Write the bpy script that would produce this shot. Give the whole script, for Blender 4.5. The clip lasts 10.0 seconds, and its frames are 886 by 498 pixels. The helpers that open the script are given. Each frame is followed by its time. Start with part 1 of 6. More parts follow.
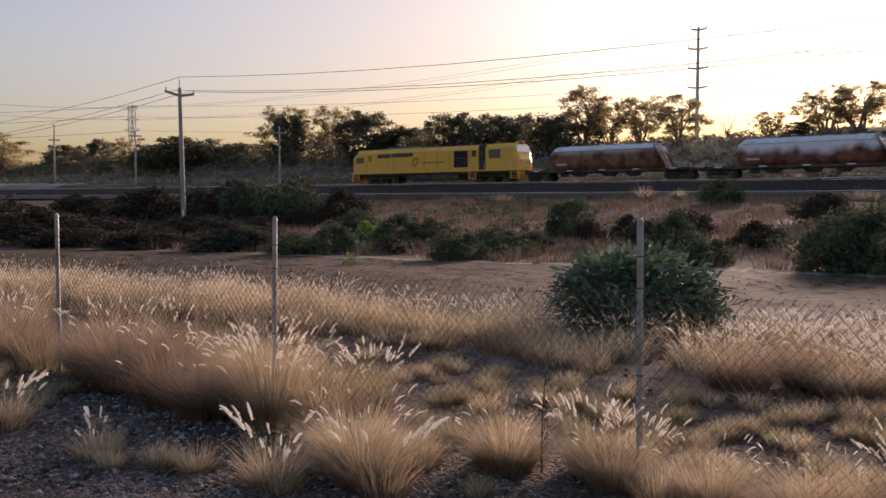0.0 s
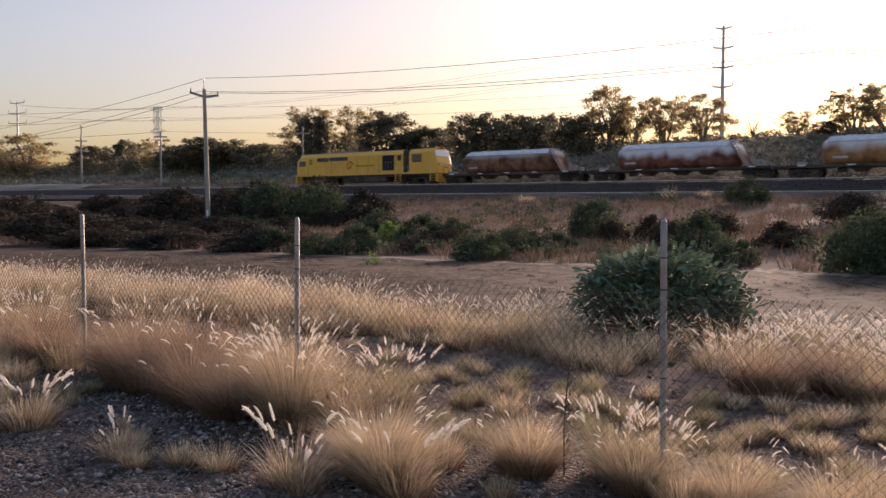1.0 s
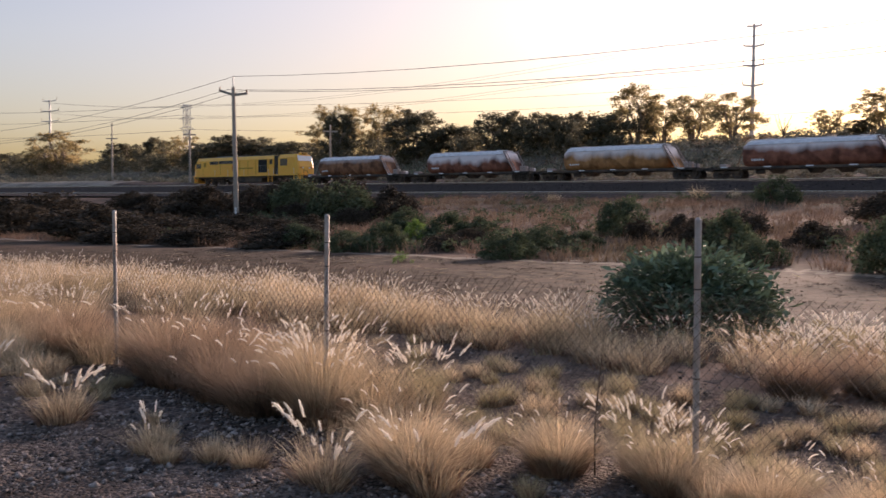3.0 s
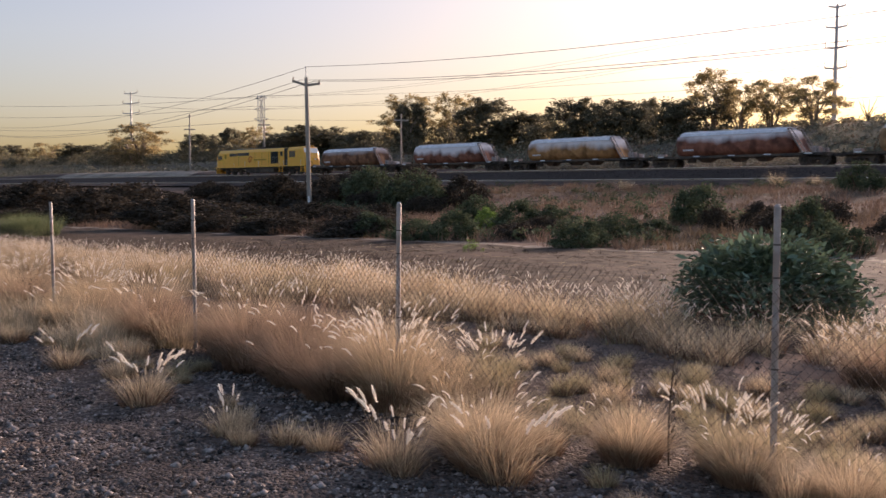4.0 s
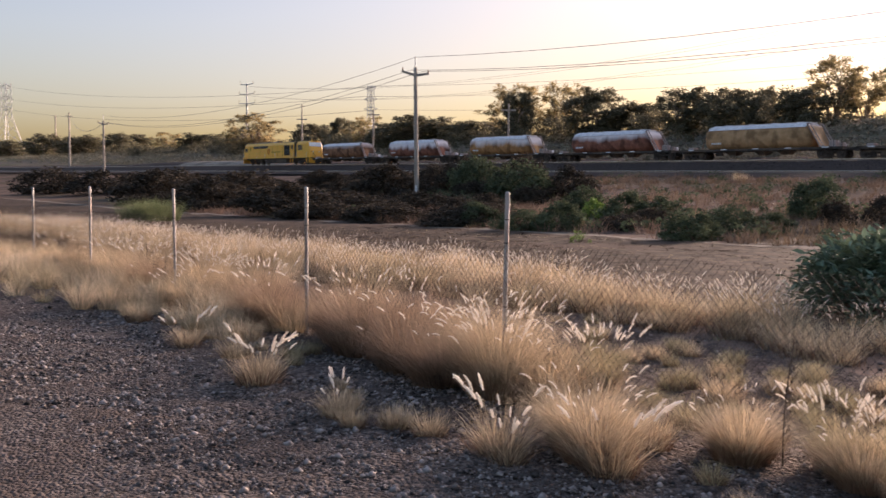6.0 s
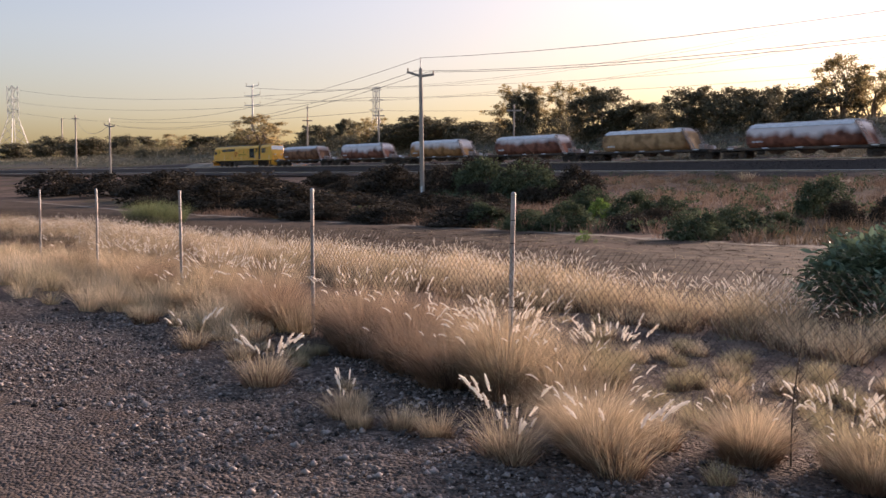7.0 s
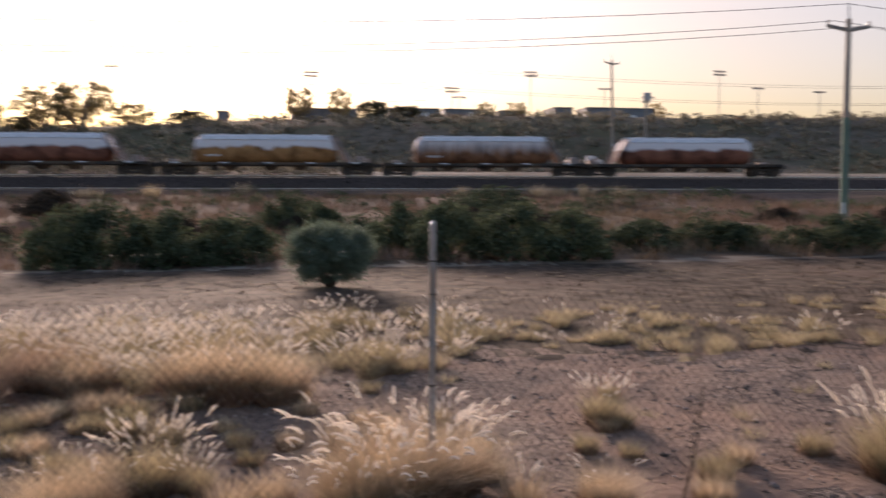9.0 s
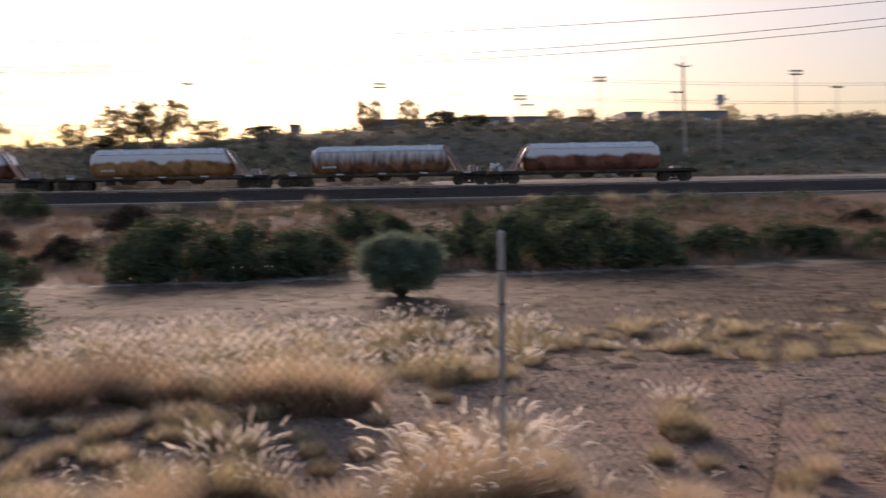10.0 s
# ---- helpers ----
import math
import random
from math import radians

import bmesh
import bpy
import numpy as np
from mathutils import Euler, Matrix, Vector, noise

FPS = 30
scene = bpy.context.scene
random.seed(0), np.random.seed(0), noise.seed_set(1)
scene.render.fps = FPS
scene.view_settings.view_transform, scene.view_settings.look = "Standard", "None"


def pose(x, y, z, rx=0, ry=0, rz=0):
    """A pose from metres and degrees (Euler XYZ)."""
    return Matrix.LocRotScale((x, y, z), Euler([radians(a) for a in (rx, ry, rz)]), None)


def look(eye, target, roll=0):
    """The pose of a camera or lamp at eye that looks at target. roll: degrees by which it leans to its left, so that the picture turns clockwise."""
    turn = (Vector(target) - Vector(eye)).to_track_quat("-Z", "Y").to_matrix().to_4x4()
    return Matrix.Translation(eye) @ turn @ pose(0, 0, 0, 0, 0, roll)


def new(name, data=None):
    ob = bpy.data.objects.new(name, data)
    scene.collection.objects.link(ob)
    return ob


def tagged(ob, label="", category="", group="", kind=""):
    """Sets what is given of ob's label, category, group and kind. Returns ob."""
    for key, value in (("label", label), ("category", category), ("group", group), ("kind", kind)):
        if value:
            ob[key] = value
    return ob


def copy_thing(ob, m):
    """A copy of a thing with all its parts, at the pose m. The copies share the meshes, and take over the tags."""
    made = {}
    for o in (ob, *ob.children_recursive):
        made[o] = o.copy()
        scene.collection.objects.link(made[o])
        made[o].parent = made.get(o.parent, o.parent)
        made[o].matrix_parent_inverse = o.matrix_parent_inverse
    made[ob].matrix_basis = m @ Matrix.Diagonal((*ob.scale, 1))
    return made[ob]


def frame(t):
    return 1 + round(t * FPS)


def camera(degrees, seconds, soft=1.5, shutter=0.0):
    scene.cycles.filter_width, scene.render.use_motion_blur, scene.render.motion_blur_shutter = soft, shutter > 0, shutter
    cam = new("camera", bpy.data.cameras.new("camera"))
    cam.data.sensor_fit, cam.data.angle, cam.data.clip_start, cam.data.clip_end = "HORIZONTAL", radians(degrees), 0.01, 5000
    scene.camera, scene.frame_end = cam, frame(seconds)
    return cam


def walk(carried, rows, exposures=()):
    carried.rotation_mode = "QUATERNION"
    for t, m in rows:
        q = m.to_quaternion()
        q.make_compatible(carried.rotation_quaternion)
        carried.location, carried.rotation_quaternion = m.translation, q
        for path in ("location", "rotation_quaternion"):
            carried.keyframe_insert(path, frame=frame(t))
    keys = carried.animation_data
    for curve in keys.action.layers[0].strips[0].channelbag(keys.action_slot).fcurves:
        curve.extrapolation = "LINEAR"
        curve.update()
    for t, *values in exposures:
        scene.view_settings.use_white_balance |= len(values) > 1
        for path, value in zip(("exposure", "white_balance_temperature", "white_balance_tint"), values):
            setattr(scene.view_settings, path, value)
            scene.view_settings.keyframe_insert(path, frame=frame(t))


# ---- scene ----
cam = camera(53.3, 10.0, 1.5, 0.5)
walk(cam, [
    (0.0, pose(0.020, -0.003, 1.600, 87.23, -0.18, 36.00)),
    (0.5, pose(0.019, 0.004, 1.602, 87.35, -0.14, 36.98)),
    (1.0, pose(0.015, 0.014, 1.604, 87.24, -0.17, 37.48)),
    (1.5, pose(-0.005, 0.014, 1.601, 87.09, -0.22, 37.79)),
    (2.0, pose(-0.014, 0.016, 1.600, 87.30, -0.45, 37.38)),
    (2.2, pose(-0.015, 0.017, 1.601, 87.55, -0.45, 37.38)),
    (3.3, pose(-0.023, 0.017, 1.597, 86.79, -0.37, 40.74)),
    (3.5, pose(-0.022, 0.015, 1.596, 86.61, -0.30, 41.96)),
    (4.0, pose(-0.023, 0.008, 1.593, 86.35, -0.22, 43.75)),
    (4.5, pose(-0.020, 0.005, 1.593, 86.25, -0.23, 45.34)),
    (5.0, pose(-0.019, 0.002, 1.591, 85.86, -0.42, 46.84)),
    (5.5, pose(-0.020, -0.008, 1.585, 85.86, -0.64, 48.64)),
    (6.0, pose(-0.023, -0.021, 1.588, 85.65, -0.71, 50.62)),
    (6.2, pose(-0.025, -0.024, 1.588, 85.64, -0.72, 51.20)),
    (7.3, pose(-0.031, -0.016, 1.589, 85.73, -0.10, 50.58)),
    (7.5, pose(-0.037, -0.021, 1.595, 86.22, 0.03, 48.05)),
    (7.8, pose(-0.031, -0.017, 1.599, 86.54, -0.13, 40.11)),
    (8.0, pose(-0.014, -0.007, 1.603, 86.90, -0.27, 31.47)),
    (8.1, pose(-0.005, -0.001, 1.605, 87.07, -0.27, 26.26)),
    (8.3, pose(0.003, 0.007, 1.604, 87.16, -0.03, 15.17)),
    (8.5, pose(0.013, 0.009, 1.605, 87.62, 0.18, 4.89)),
    (8.7, pose(0.019, 0.007, 1.607, 87.21, 0.24, -3.71)),
    (9.0, pose(0.038, 0.002, 1.608, 87.07, 0.12, -11.30)),
    (9.2, pose(0.052, -0.001, 1.604, 86.73, 0.21, -13.42)),
    (9.5, pose(0.059, -0.002, 1.606, 86.76, 0.56, -13.70)),
    (9.8, pose(0.054, -0.001, 1.611, 87.40, 0.92, -10.62)),
    (10.0, pose(0.051, -0.000, 1.616, 87.67, 1.16, -6.76)),
], [(0.0, 0.54, 6550, 29), (0.5, 0.77, 6550, 29), (4.0, 0.86, 6550, 29), (6.0, 1.0, 6550, 29), (7.6, 0.98, 6550, 29), (8.5, 0.74, 6550, 29), (9.5, 0.74, 6550, 29), (10.0, 0.66, 6550, 29)])

# ---- light ----
SUN_TURN, SUN_RISE = 6.0, 10.5          # degrees left of +y, and up
world = bpy.data.worlds.new("dawn")
scene.world = world
world.use_nodes = True
wn = world.node_tree
sky = wn.nodes.new("ShaderNodeTexSky")
sky.sky_type, sky.sun_disc = "NISHITA", False
sky.sun_elevation, sky.sun_rotation = radians(SUN_RISE), radians(-SUN_TURN)
sky.altitude, sky.air_density, sky.dust_density, sky.ozone_density = 20, 1.1, 4.0, 2.0
wn.nodes["Background"].inputs["Strength"].default_value = 0.218
haze = wn.nodes.new("ShaderNodeGamma")          # thin high haze evens the sky out
haze.inputs["Gamma"].default_value = 0.52
wn.links.new(sky.outputs["Color"], haze.inputs["Color"])
deep = wn.nodes.new("ShaderNodeHueSaturation")
glare = wn.nodes.new("ShaderNodeMapRange")        # the haze whitens towards the bright part of the sky
glare.interpolation_type = "SMOOTHSTEP"
glare.inputs["From Min"].default_value, glare.inputs["From Max"].default_value = 1.7, 4.2
glare.inputs["To Min"].default_value, glare.inputs["To Max"].default_value = 1.6, 0.75
wn.links.new(haze.outputs["Color"], glare.inputs["Value"])
where, height = wn.nodes.new("ShaderNodeTexCoord"), wn.nodes.new("ShaderNodeSeparateXYZ")
wn.links.new(where.outputs["Generated"], height.inputs["Vector"])
low = wn.nodes.new("ShaderNodeMapRange")          # the low air stays golden
low.inputs["From Min"].default_value, low.inputs["From Max"].default_value = 0.05, 0.20
wn.links.new(height.outputs["Z"], low.inputs["Value"])
warm = wn.nodes.new("ShaderNodeMix")
warm.inputs["A"].default_value = 1.75
wn.links.new(low.outputs["Result"], warm.inputs["Factor"])
wn.links.new(glare.outputs["Result"], warm.inputs["B"])
wn.links.new(warm.outputs["Result"], deep.inputs["Saturation"])
deep.inputs["Hue"].default_value = 0.502
wn.links.new(haze.outputs["Color"], deep.inputs["Color"])
wn.links.new(deep.outputs["Color"], wn.nodes["Background"].inputs["Color"])
sun = new("sun", bpy.data.lights.new("sun", "SUN"))
sun.data.energy, sun.data.angle, sun.data.color = 8.2, radians(22), (1.0, 0.82, 0.62)
a, e = radians(SUN_TURN), radians(SUN_RISE)
sun.matrix_world = look((0, 0, 60), (math.sin(a) * math.cos(e), -math.cos(a) * math.cos(e), 60 - math.sin(e)))

# ---- materials ----


def mat(name, c1, c2, scale=4.0, rough=0.8, metal=0.0, bump=0.2, c3=None, big=0.4, stretch=(1, 1, 1), vary=0.0, island=0.0, through_light=0.0, spec=0.3, lo=0.35, hi=0.65, patch=(0.45, 0.62), pebble=0.0):
    m = bpy.data.materials.new(name)
    m.use_nodes = True
    t, n = m.node_tree, m.node_tree.nodes
    p = n["Principled BSDF"]
    p.inputs["Roughness"].default_value, p.inputs["Metallic"].default_value = rough, metal
    p.inputs["Specular IOR Level"].default_value = spec
    co, mp = n.new("ShaderNodeTexCoord"), n.new("ShaderNodeMapping")
    mp.inputs["Scale"].default_value = stretch
    t.links.new(co.outputs["Object"], mp.inputs["Vector"])
    no = n.new("ShaderNodeTexNoise")
    no.inputs["Scale"].default_value, no.inputs["Detail"].default_value, no.inputs["Roughness"].default_value = scale, 6, 0.62
    t.links.new(mp.outputs["Vector"], no.inputs["Vector"])
    ra = n.new("ShaderNodeValToRGB")
    ra.color_ramp.elements[0].position, ra.color_ramp.elements[1].position = lo, hi
    ra.color_ramp.elements[0].color, ra.color_ramp.elements[1].color = (*c1, 1), (*c2, 1)
    t.links.new(no.outputs["Fac"], ra.inputs["Fac"])
    col = ra.outputs["Color"]
    if c3:
        nb = n.new("ShaderNodeTexNoise")
        nb.inputs["Scale"].default_value, nb.inputs["Detail"].default_value = big, 4
        t.links.new(mp.outputs["Vector"], nb.inputs["Vector"])
        rb = n.new("ShaderNodeMapRange")
        rb.inputs["From Min"].default_value, rb.inputs["From Max"].default_value = patch
        t.links.new(nb.outputs["Fac"], rb.inputs["Value"])
        mx = n.new("ShaderNodeMix")
        mx.data_type = "RGBA"
        t.links.new(rb.outputs["Result"], mx.inputs["Factor"])
        t.links.new(col, mx.inputs["A"])
        mx.inputs["B"].default_value = (*c3, 1)
        col = mx.outputs["Result"]
    if vary or island:
        src = n.new("ShaderNodeNewGeometry").outputs["Random Per Island"] if island else n.new("ShaderNodeObjectInfo").outputs["Random"]
        k = island or vary
        mr = n.new("ShaderNodeMapRange")
        mr.inputs["To Min"].default_value, mr.inputs["To Max"].default_value = 1 - k, 1 + k
        t.links.new(src, mr.inputs["Value"])
        hs = n.new("ShaderNodeHueSaturation")
        t.links.new(mr.outputs["Result"], hs.inputs["Value"])
        t.links.new(col, hs.inputs["Color"])
        col = hs.outputs["Color"]
    relief = no.outputs["Fac"]
    if pebble:
        # packed small stones, each with a tone of its own
        vo = n.new("ShaderNodeTexVoronoi")
        vo.inputs["Scale"].default_value = pebble
        t.links.new(mp.outputs["Vector"], vo.inputs["Vector"])
        tone, one = n.new("ShaderNodeMapRange"), n.new("ShaderNodeSeparateColor")
        t.links.new(vo.outputs["Color"], one.inputs["Color"])
        t.links.new(one.outputs["Red"], tone.inputs["Value"])
        tone.inputs["To Min"].default_value, tone.inputs["To Max"].default_value = 0.65, 1.4
        hp = n.new("ShaderNodeHueSaturation")
        t.links.new(tone.outputs["Result"], hp.inputs["Value"])
        t.links.new(col, hp.inputs["Color"])
        col = hp.outputs["Color"]
        dome = n.new("ShaderNodeMath")
        dome.operation = "SUBTRACT"
        t.links.new(no.outputs["Fac"], dome.inputs[0])
        t.links.new(vo.outputs["Distance"], dome.inputs[1])
        relief = dome.outputs["Value"]
    t.links.new(col, p.inputs["Base Color"])
    if bump:
        bu = n.new("ShaderNodeBump")
        bu.inputs["Strength"].default_value, bu.inputs["Distance"].default_value = bump, 0.03
        t.links.new(relief, bu.inputs["Height"])
        t.links.new(bu.outputs["Normal"], p.inputs["Normal"])
    if through_light:
        tr, ms = n.new("ShaderNodeBsdfTranslucent"), n.new("ShaderNodeMixShader")
        ms.inputs["Fac"].default_value = through_light
        t.links.new(col, tr.inputs["Color"])
        t.links.new(p.outputs["BSDF"], ms.inputs[1])
        t.links.new(tr.outputs["BSDF"], ms.inputs[2])
        t.links.new(ms.outputs["Shader"], n["Material Output"].inputs["Surface"])
    return m


GRAVEL = mat("gravel_dirt", (0.060, 0.048, 0.042), (0.238, 0.190, 0.163), 20, 0.95, 0, 1.0, (0.116, 0.089, 0.075), 0.9, lo=0.36, hi=0.68, pebble=42, spec=0.05)
DIRT = mat("dry_dirt", (0.095, 0.071, 0.059), (0.268, 0.202, 0.164), 14, 0.95, 0, 1.0, (0.220, 0.150, 0.116), 0.5, spec=0.05)
FIELD = mat("mown_field", (0.029, 0.021, 0.016), (0.108, 0.080, 0.059), 3.2, 0.95, 0, 1.0, (0.112, 0.078, 0.059), 0.3, (0.9, 0.6, 1), lo=0.38, hi=0.60, patch=(0.5, 0.7), spec=0.05)
STUB = mat("dark_grass_stub", (0.035, 0.025, 0.018), (0.085, 0.058, 0.04), 1.0, 0.9, 0, 0, island=0.3, through_light=0.1, spec=0.05)
SAND = mat("trackside_sand", (0.225, 0.180, 0.143), (0.390, 0.323, 0.252), 2, 0.95, 0, 0.5, (0.195, 0.158, 0.120), 0.2, spec=0.05)
VERGE = mat("pale_track", (0.189, 0.151, 0.120), (0.327, 0.270, 0.211), 2, 0.95, 0, 0.5, (0.163, 0.132, 0.100), 0.2, spec=0.05)
SLOPE = mat("slope_earth", (0.095, 0.062, 0.048), (0.190, 0.128, 0.097), 1.5, 0.95, 0, 0.8, (0.078, 0.059, 0.038), 0.12, spec=0.05)
HILL = mat("hillside_earth", (0.101, 0.085, 0.062), (0.189, 0.151, 0.111), 0.8, 0.95, 0, 0.8, (0.101, 0.095, 0.054), 0.06, spec=0.05)
BALLAST = mat("ballast_stone", (0.046, 0.033, 0.028), (0.115, 0.084, 0.069), 5, 0.95, 0, 1.0, (0.076, 0.055, 0.046), 0.3, spec=0.1)
STONE = mat("loose_stone", (0.099, 0.079, 0.069), (0.286, 0.242, 0.215), 20, 0.9, 0, 0.3, island=0.85)
CRUSHED = mat("crushed_bank_stone", (0.045, 0.034, 0.029), (0.12, 0.092, 0.078), 20, 0.95, 0, 0.3, island=0.6, spec=0.1)
RAIL = mat("rail_steel", (0.16, 0.12, 0.10), (0.30, 0.25, 0.22), 6, 0.42, 0.8, 0.1)
RAILTOP = mat("polished_rail", (0.62, 0.60, 0.57), (0.78, 0.76, 0.73), 8, 0.3, 1.0, 0.02)
SLEEPER = mat("concrete_sleeper", (0.24, 0.23, 0.21), (0.36, 0.34, 0.31), 8, 0.9, 0, 0.4)
# Dead leaves, coloured dark to put shade at the tufts' feet too.
SHADETHATCH = mat("dead_shade_thatch", (0.150, 0.090, 0.060), (0.360, 0.225, 0.147), 1.2, 0.85, 0, 0, island=0.55, through_light=0.12)
STRAW = mat("dry_straw", (0.48, 0.360, 0.232), (0.80, 0.655, 0.46), 1.6, 0.75, 0, 0, (0.50, 0.40, 0.25), 0.6, island=0.6, through_light=0.34, spec=0.15)
BROWNSTRAW = mat("brown_straw", (0.280, 0.190, 0.129), (0.560, 0.409, 0.286), 1.6, 0.75, 0, 0, (0.381, 0.274, 0.179), 0.6, island=0.6, through_light=0.30, spec=0.15)
OLIVE = mat("green_straw", (0.31, 0.262, 0.145), (0.58, 0.485, 0.31), 1.5, 0.75, 0, 0, (0.64, 0.53, 0.34), 3.0, island=0.55, through_light=0.32, spec=0.15, patch=(0.5, 0.7))
BROWNGRASS = mat("brown_dry_grass", (0.169, 0.104, 0.073), (0.325, 0.212, 0.147), 0.8, 0.8, 0, 0, (0.208, 0.146, 0.088), 0.1, island=0.4, through_light=0.2)
PLUME = mat("seed_plume", (0.86, 0.79, 0.70), (0.93, 0.88, 0.81), 8, 0.8, 0, 0, island=0.1, through_light=0.5)
LEAF = mat("shrub_leaf", (0.051, 0.069, 0.042), (0.128, 0.150, 0.083), 2.0, 0.9, 0, 0, island=0.4, through_light=0.22, spec=0.06)
DRYLEAF = mat("dull_shrub_leaf", (0.041, 0.035, 0.027), (0.085, 0.069, 0.052), 1.5, 0.9, 0, 0, island=0.45, through_light=0.2, spec=0.08)
LEAFLIGHT = mat("light_shrub_leaf", (0.10, 0.17, 0.035), (0.18, 0.27, 0.06), 2.0, 0.6, 0, 0, island=0.35, through_light=0.3)
REED = mat("green_reed", (0.13, 0.155, 0.070), (0.25, 0.27, 0.14), 2.0, 0.8, 0, 0, island=0.4, through_light=0.3, spec=0.1)
BIGLEAF = mat("large_bush_leaf", (0.072, 0.120, 0.079), (0.162, 0.222, 0.144), 2.0, 0.6, 0, 0, island=0.45, through_light=0.15, spec=0.2)
GREYLEAF = mat("grey_green_leaf", (0.098, 0.136, 0.094), (0.190, 0.239, 0.167), 2.5, 0.7, 0, 0, island=0.4, through_light=0.3)
GUMLEAF = mat("gum_leaf", (0.085, 0.080, 0.052), (0.19, 0.167, 0.105), 0.6, 0.7, 0, 0, island=0.4, through_light=0.35, spec=0.15)
# Gum leaf made paler: the glow of backlight is in its colour.
BACKLITGUM = mat("backlit_gum_leaf", (0.196, 0.157, 0.074), (0.406, 0.316, 0.157), 0.6, 0.6, 0, 0, island=0.5, through_light=0.5)
HILLLEAF = mat("hillside_leaf", (0.154, 0.144, 0.105), (0.290, 0.258, 0.189), 0.3, 0.9, 0, 0, island=0.35, through_light=0.22, spec=0.06)
BARK = mat("gum_bark", (0.16, 0.12, 0.09), (0.36, 0.30, 0.24), 3, 0.9, 0, 0.5, stretch=(1, 1, 0.2))
TWIG = mat("dark_twig", (0.07, 0.05, 0.035), (0.14, 0.10, 0.07), 6, 0.9, 0, 0.3)
GALV = mat("galvanised_pipe", (0.30, 0.30, 0.30), (0.48, 0.47, 0.46), 14, 0.5, 0.55, 0.1, (0.34, 0.28, 0.24), 3.0, vary=0.1)
# The wire's dark tone paints in how it stands against the light.
WIRE = mat("fence_wire", (0.045, 0.038, 0.034), (0.10, 0.086, 0.078), 30, 0.8, 0.1, 0, island=0.2, spec=0.1)
CABLE = mat("power_cable", (0.10, 0.10, 0.10), (0.16, 0.16, 0.16), 3, 0.6, 0.4, 0)
GREENPAINT = mat("faded_green_paint", (0.10, 0.17, 0.13), (0.17, 0.25, 0.19), 5, 0.8, 0, 0.3, (0.20, 0.24, 0.19), 0.8, (1, 1, 0.2))
POLEWOOD = mat("weathered_pole_wood", (0.29, 0.235, 0.19), (0.50, 0.425, 0.35), 5, 0.9, 0, 0.5, (0.33, 0.30, 0.27), 0.7, (1, 1, 0.12))
# Steel lightened so that its colour carries the distance haze.
HAZEDSTEEL = mat("hazed_steel", (0.44, 0.43, 0.42), (0.60, 0.58, 0.56), 2, 0.6, 0.4, 0.05)
CERAMIC = mat("insulator_ceramic", (0.18, 0.10, 0.06), (0.26, 0.16, 0.10), 9, 0.25, 0, 0)
YELLOW = mat("yellow_loco_paint", (0.95, 0.44, 0.045), (0.96, 0.50, 0.06), 0.9, 0.42, 0, 0.02, (0.90, 0.43, 0.06), 0.5, spec=0.5)
DARK = mat("dark_underframe", (0.03, 0.026, 0.023), (0.085, 0.07, 0.06), 4, 0.75, 0.1, 0.2, (0.13, 0.095, 0.068), 0.8)
BLACK = mat("black_recess", (0.012, 0.012, 0.012), (0.03, 0.028, 0.026), 5, 0.8, 0, 0)
ROOFGREY = mat("loco_roof_grey", (0.20, 0.18, 0.15), (0.32, 0.29, 0.24), 2, 0.7, 0.2, 0.05)
WHITE = mat("white_paint", (0.70, 0.70, 0.68), (0.82, 0.81, 0.79), 4, 0.5, 0, 0.02)
RED = mat("red_emblem_paint", (0.62, 0.16, 0.04), (0.72, 0.22, 0.05), 3, 0.5, 0, 0)
RUST = mat("rusted_steel", (0.10, 0.05, 0.03), (0.24, 0.12, 0.065), 3, 0.85, 0.2, 0.2)
WHEEL = mat("wheel_steel", (0.05, 0.042, 0.038), (0.14, 0.12, 0.105), 6, 0.5, 0.7, 0.05)
ROOFDUST = mat("dusty_roof_walk", (0.60, 0.56, 0.55), (0.82, 0.78, 0.76), 3, 0.85, 0.0, 0.1)
ENDFRAME = mat("dusty_brown_frame", (0.26, 0.19, 0.16), (0.50, 0.41, 0.37), 2.5, 0.85, 0.0, 0.1)
SHEDWALL = mat("shed_wall", (0.20, 0.20, 0.215), (0.28, 0.28, 0.295), 1, 0.7, 0.1, 0.05, stretch=(3, 3, 0.1))
LAMPHEAD = mat("floodlight_head", (0.12, 0.12, 0.12), (0.2, 0.2, 0.2), 3, 0.6, 0.3, 0)
GLASS = bpy.data.materials.new("window_glass")
GLASS.use_nodes = True
gp = GLASS.node_tree.nodes["Principled BSDF"]
gp.inputs["Base Color"].default_value, gp.inputs["Roughness"].default_value = (0.03, 0.035, 0.04, 1), 0.06
gp.inputs["Specular IOR Level"].default_value = 0.8


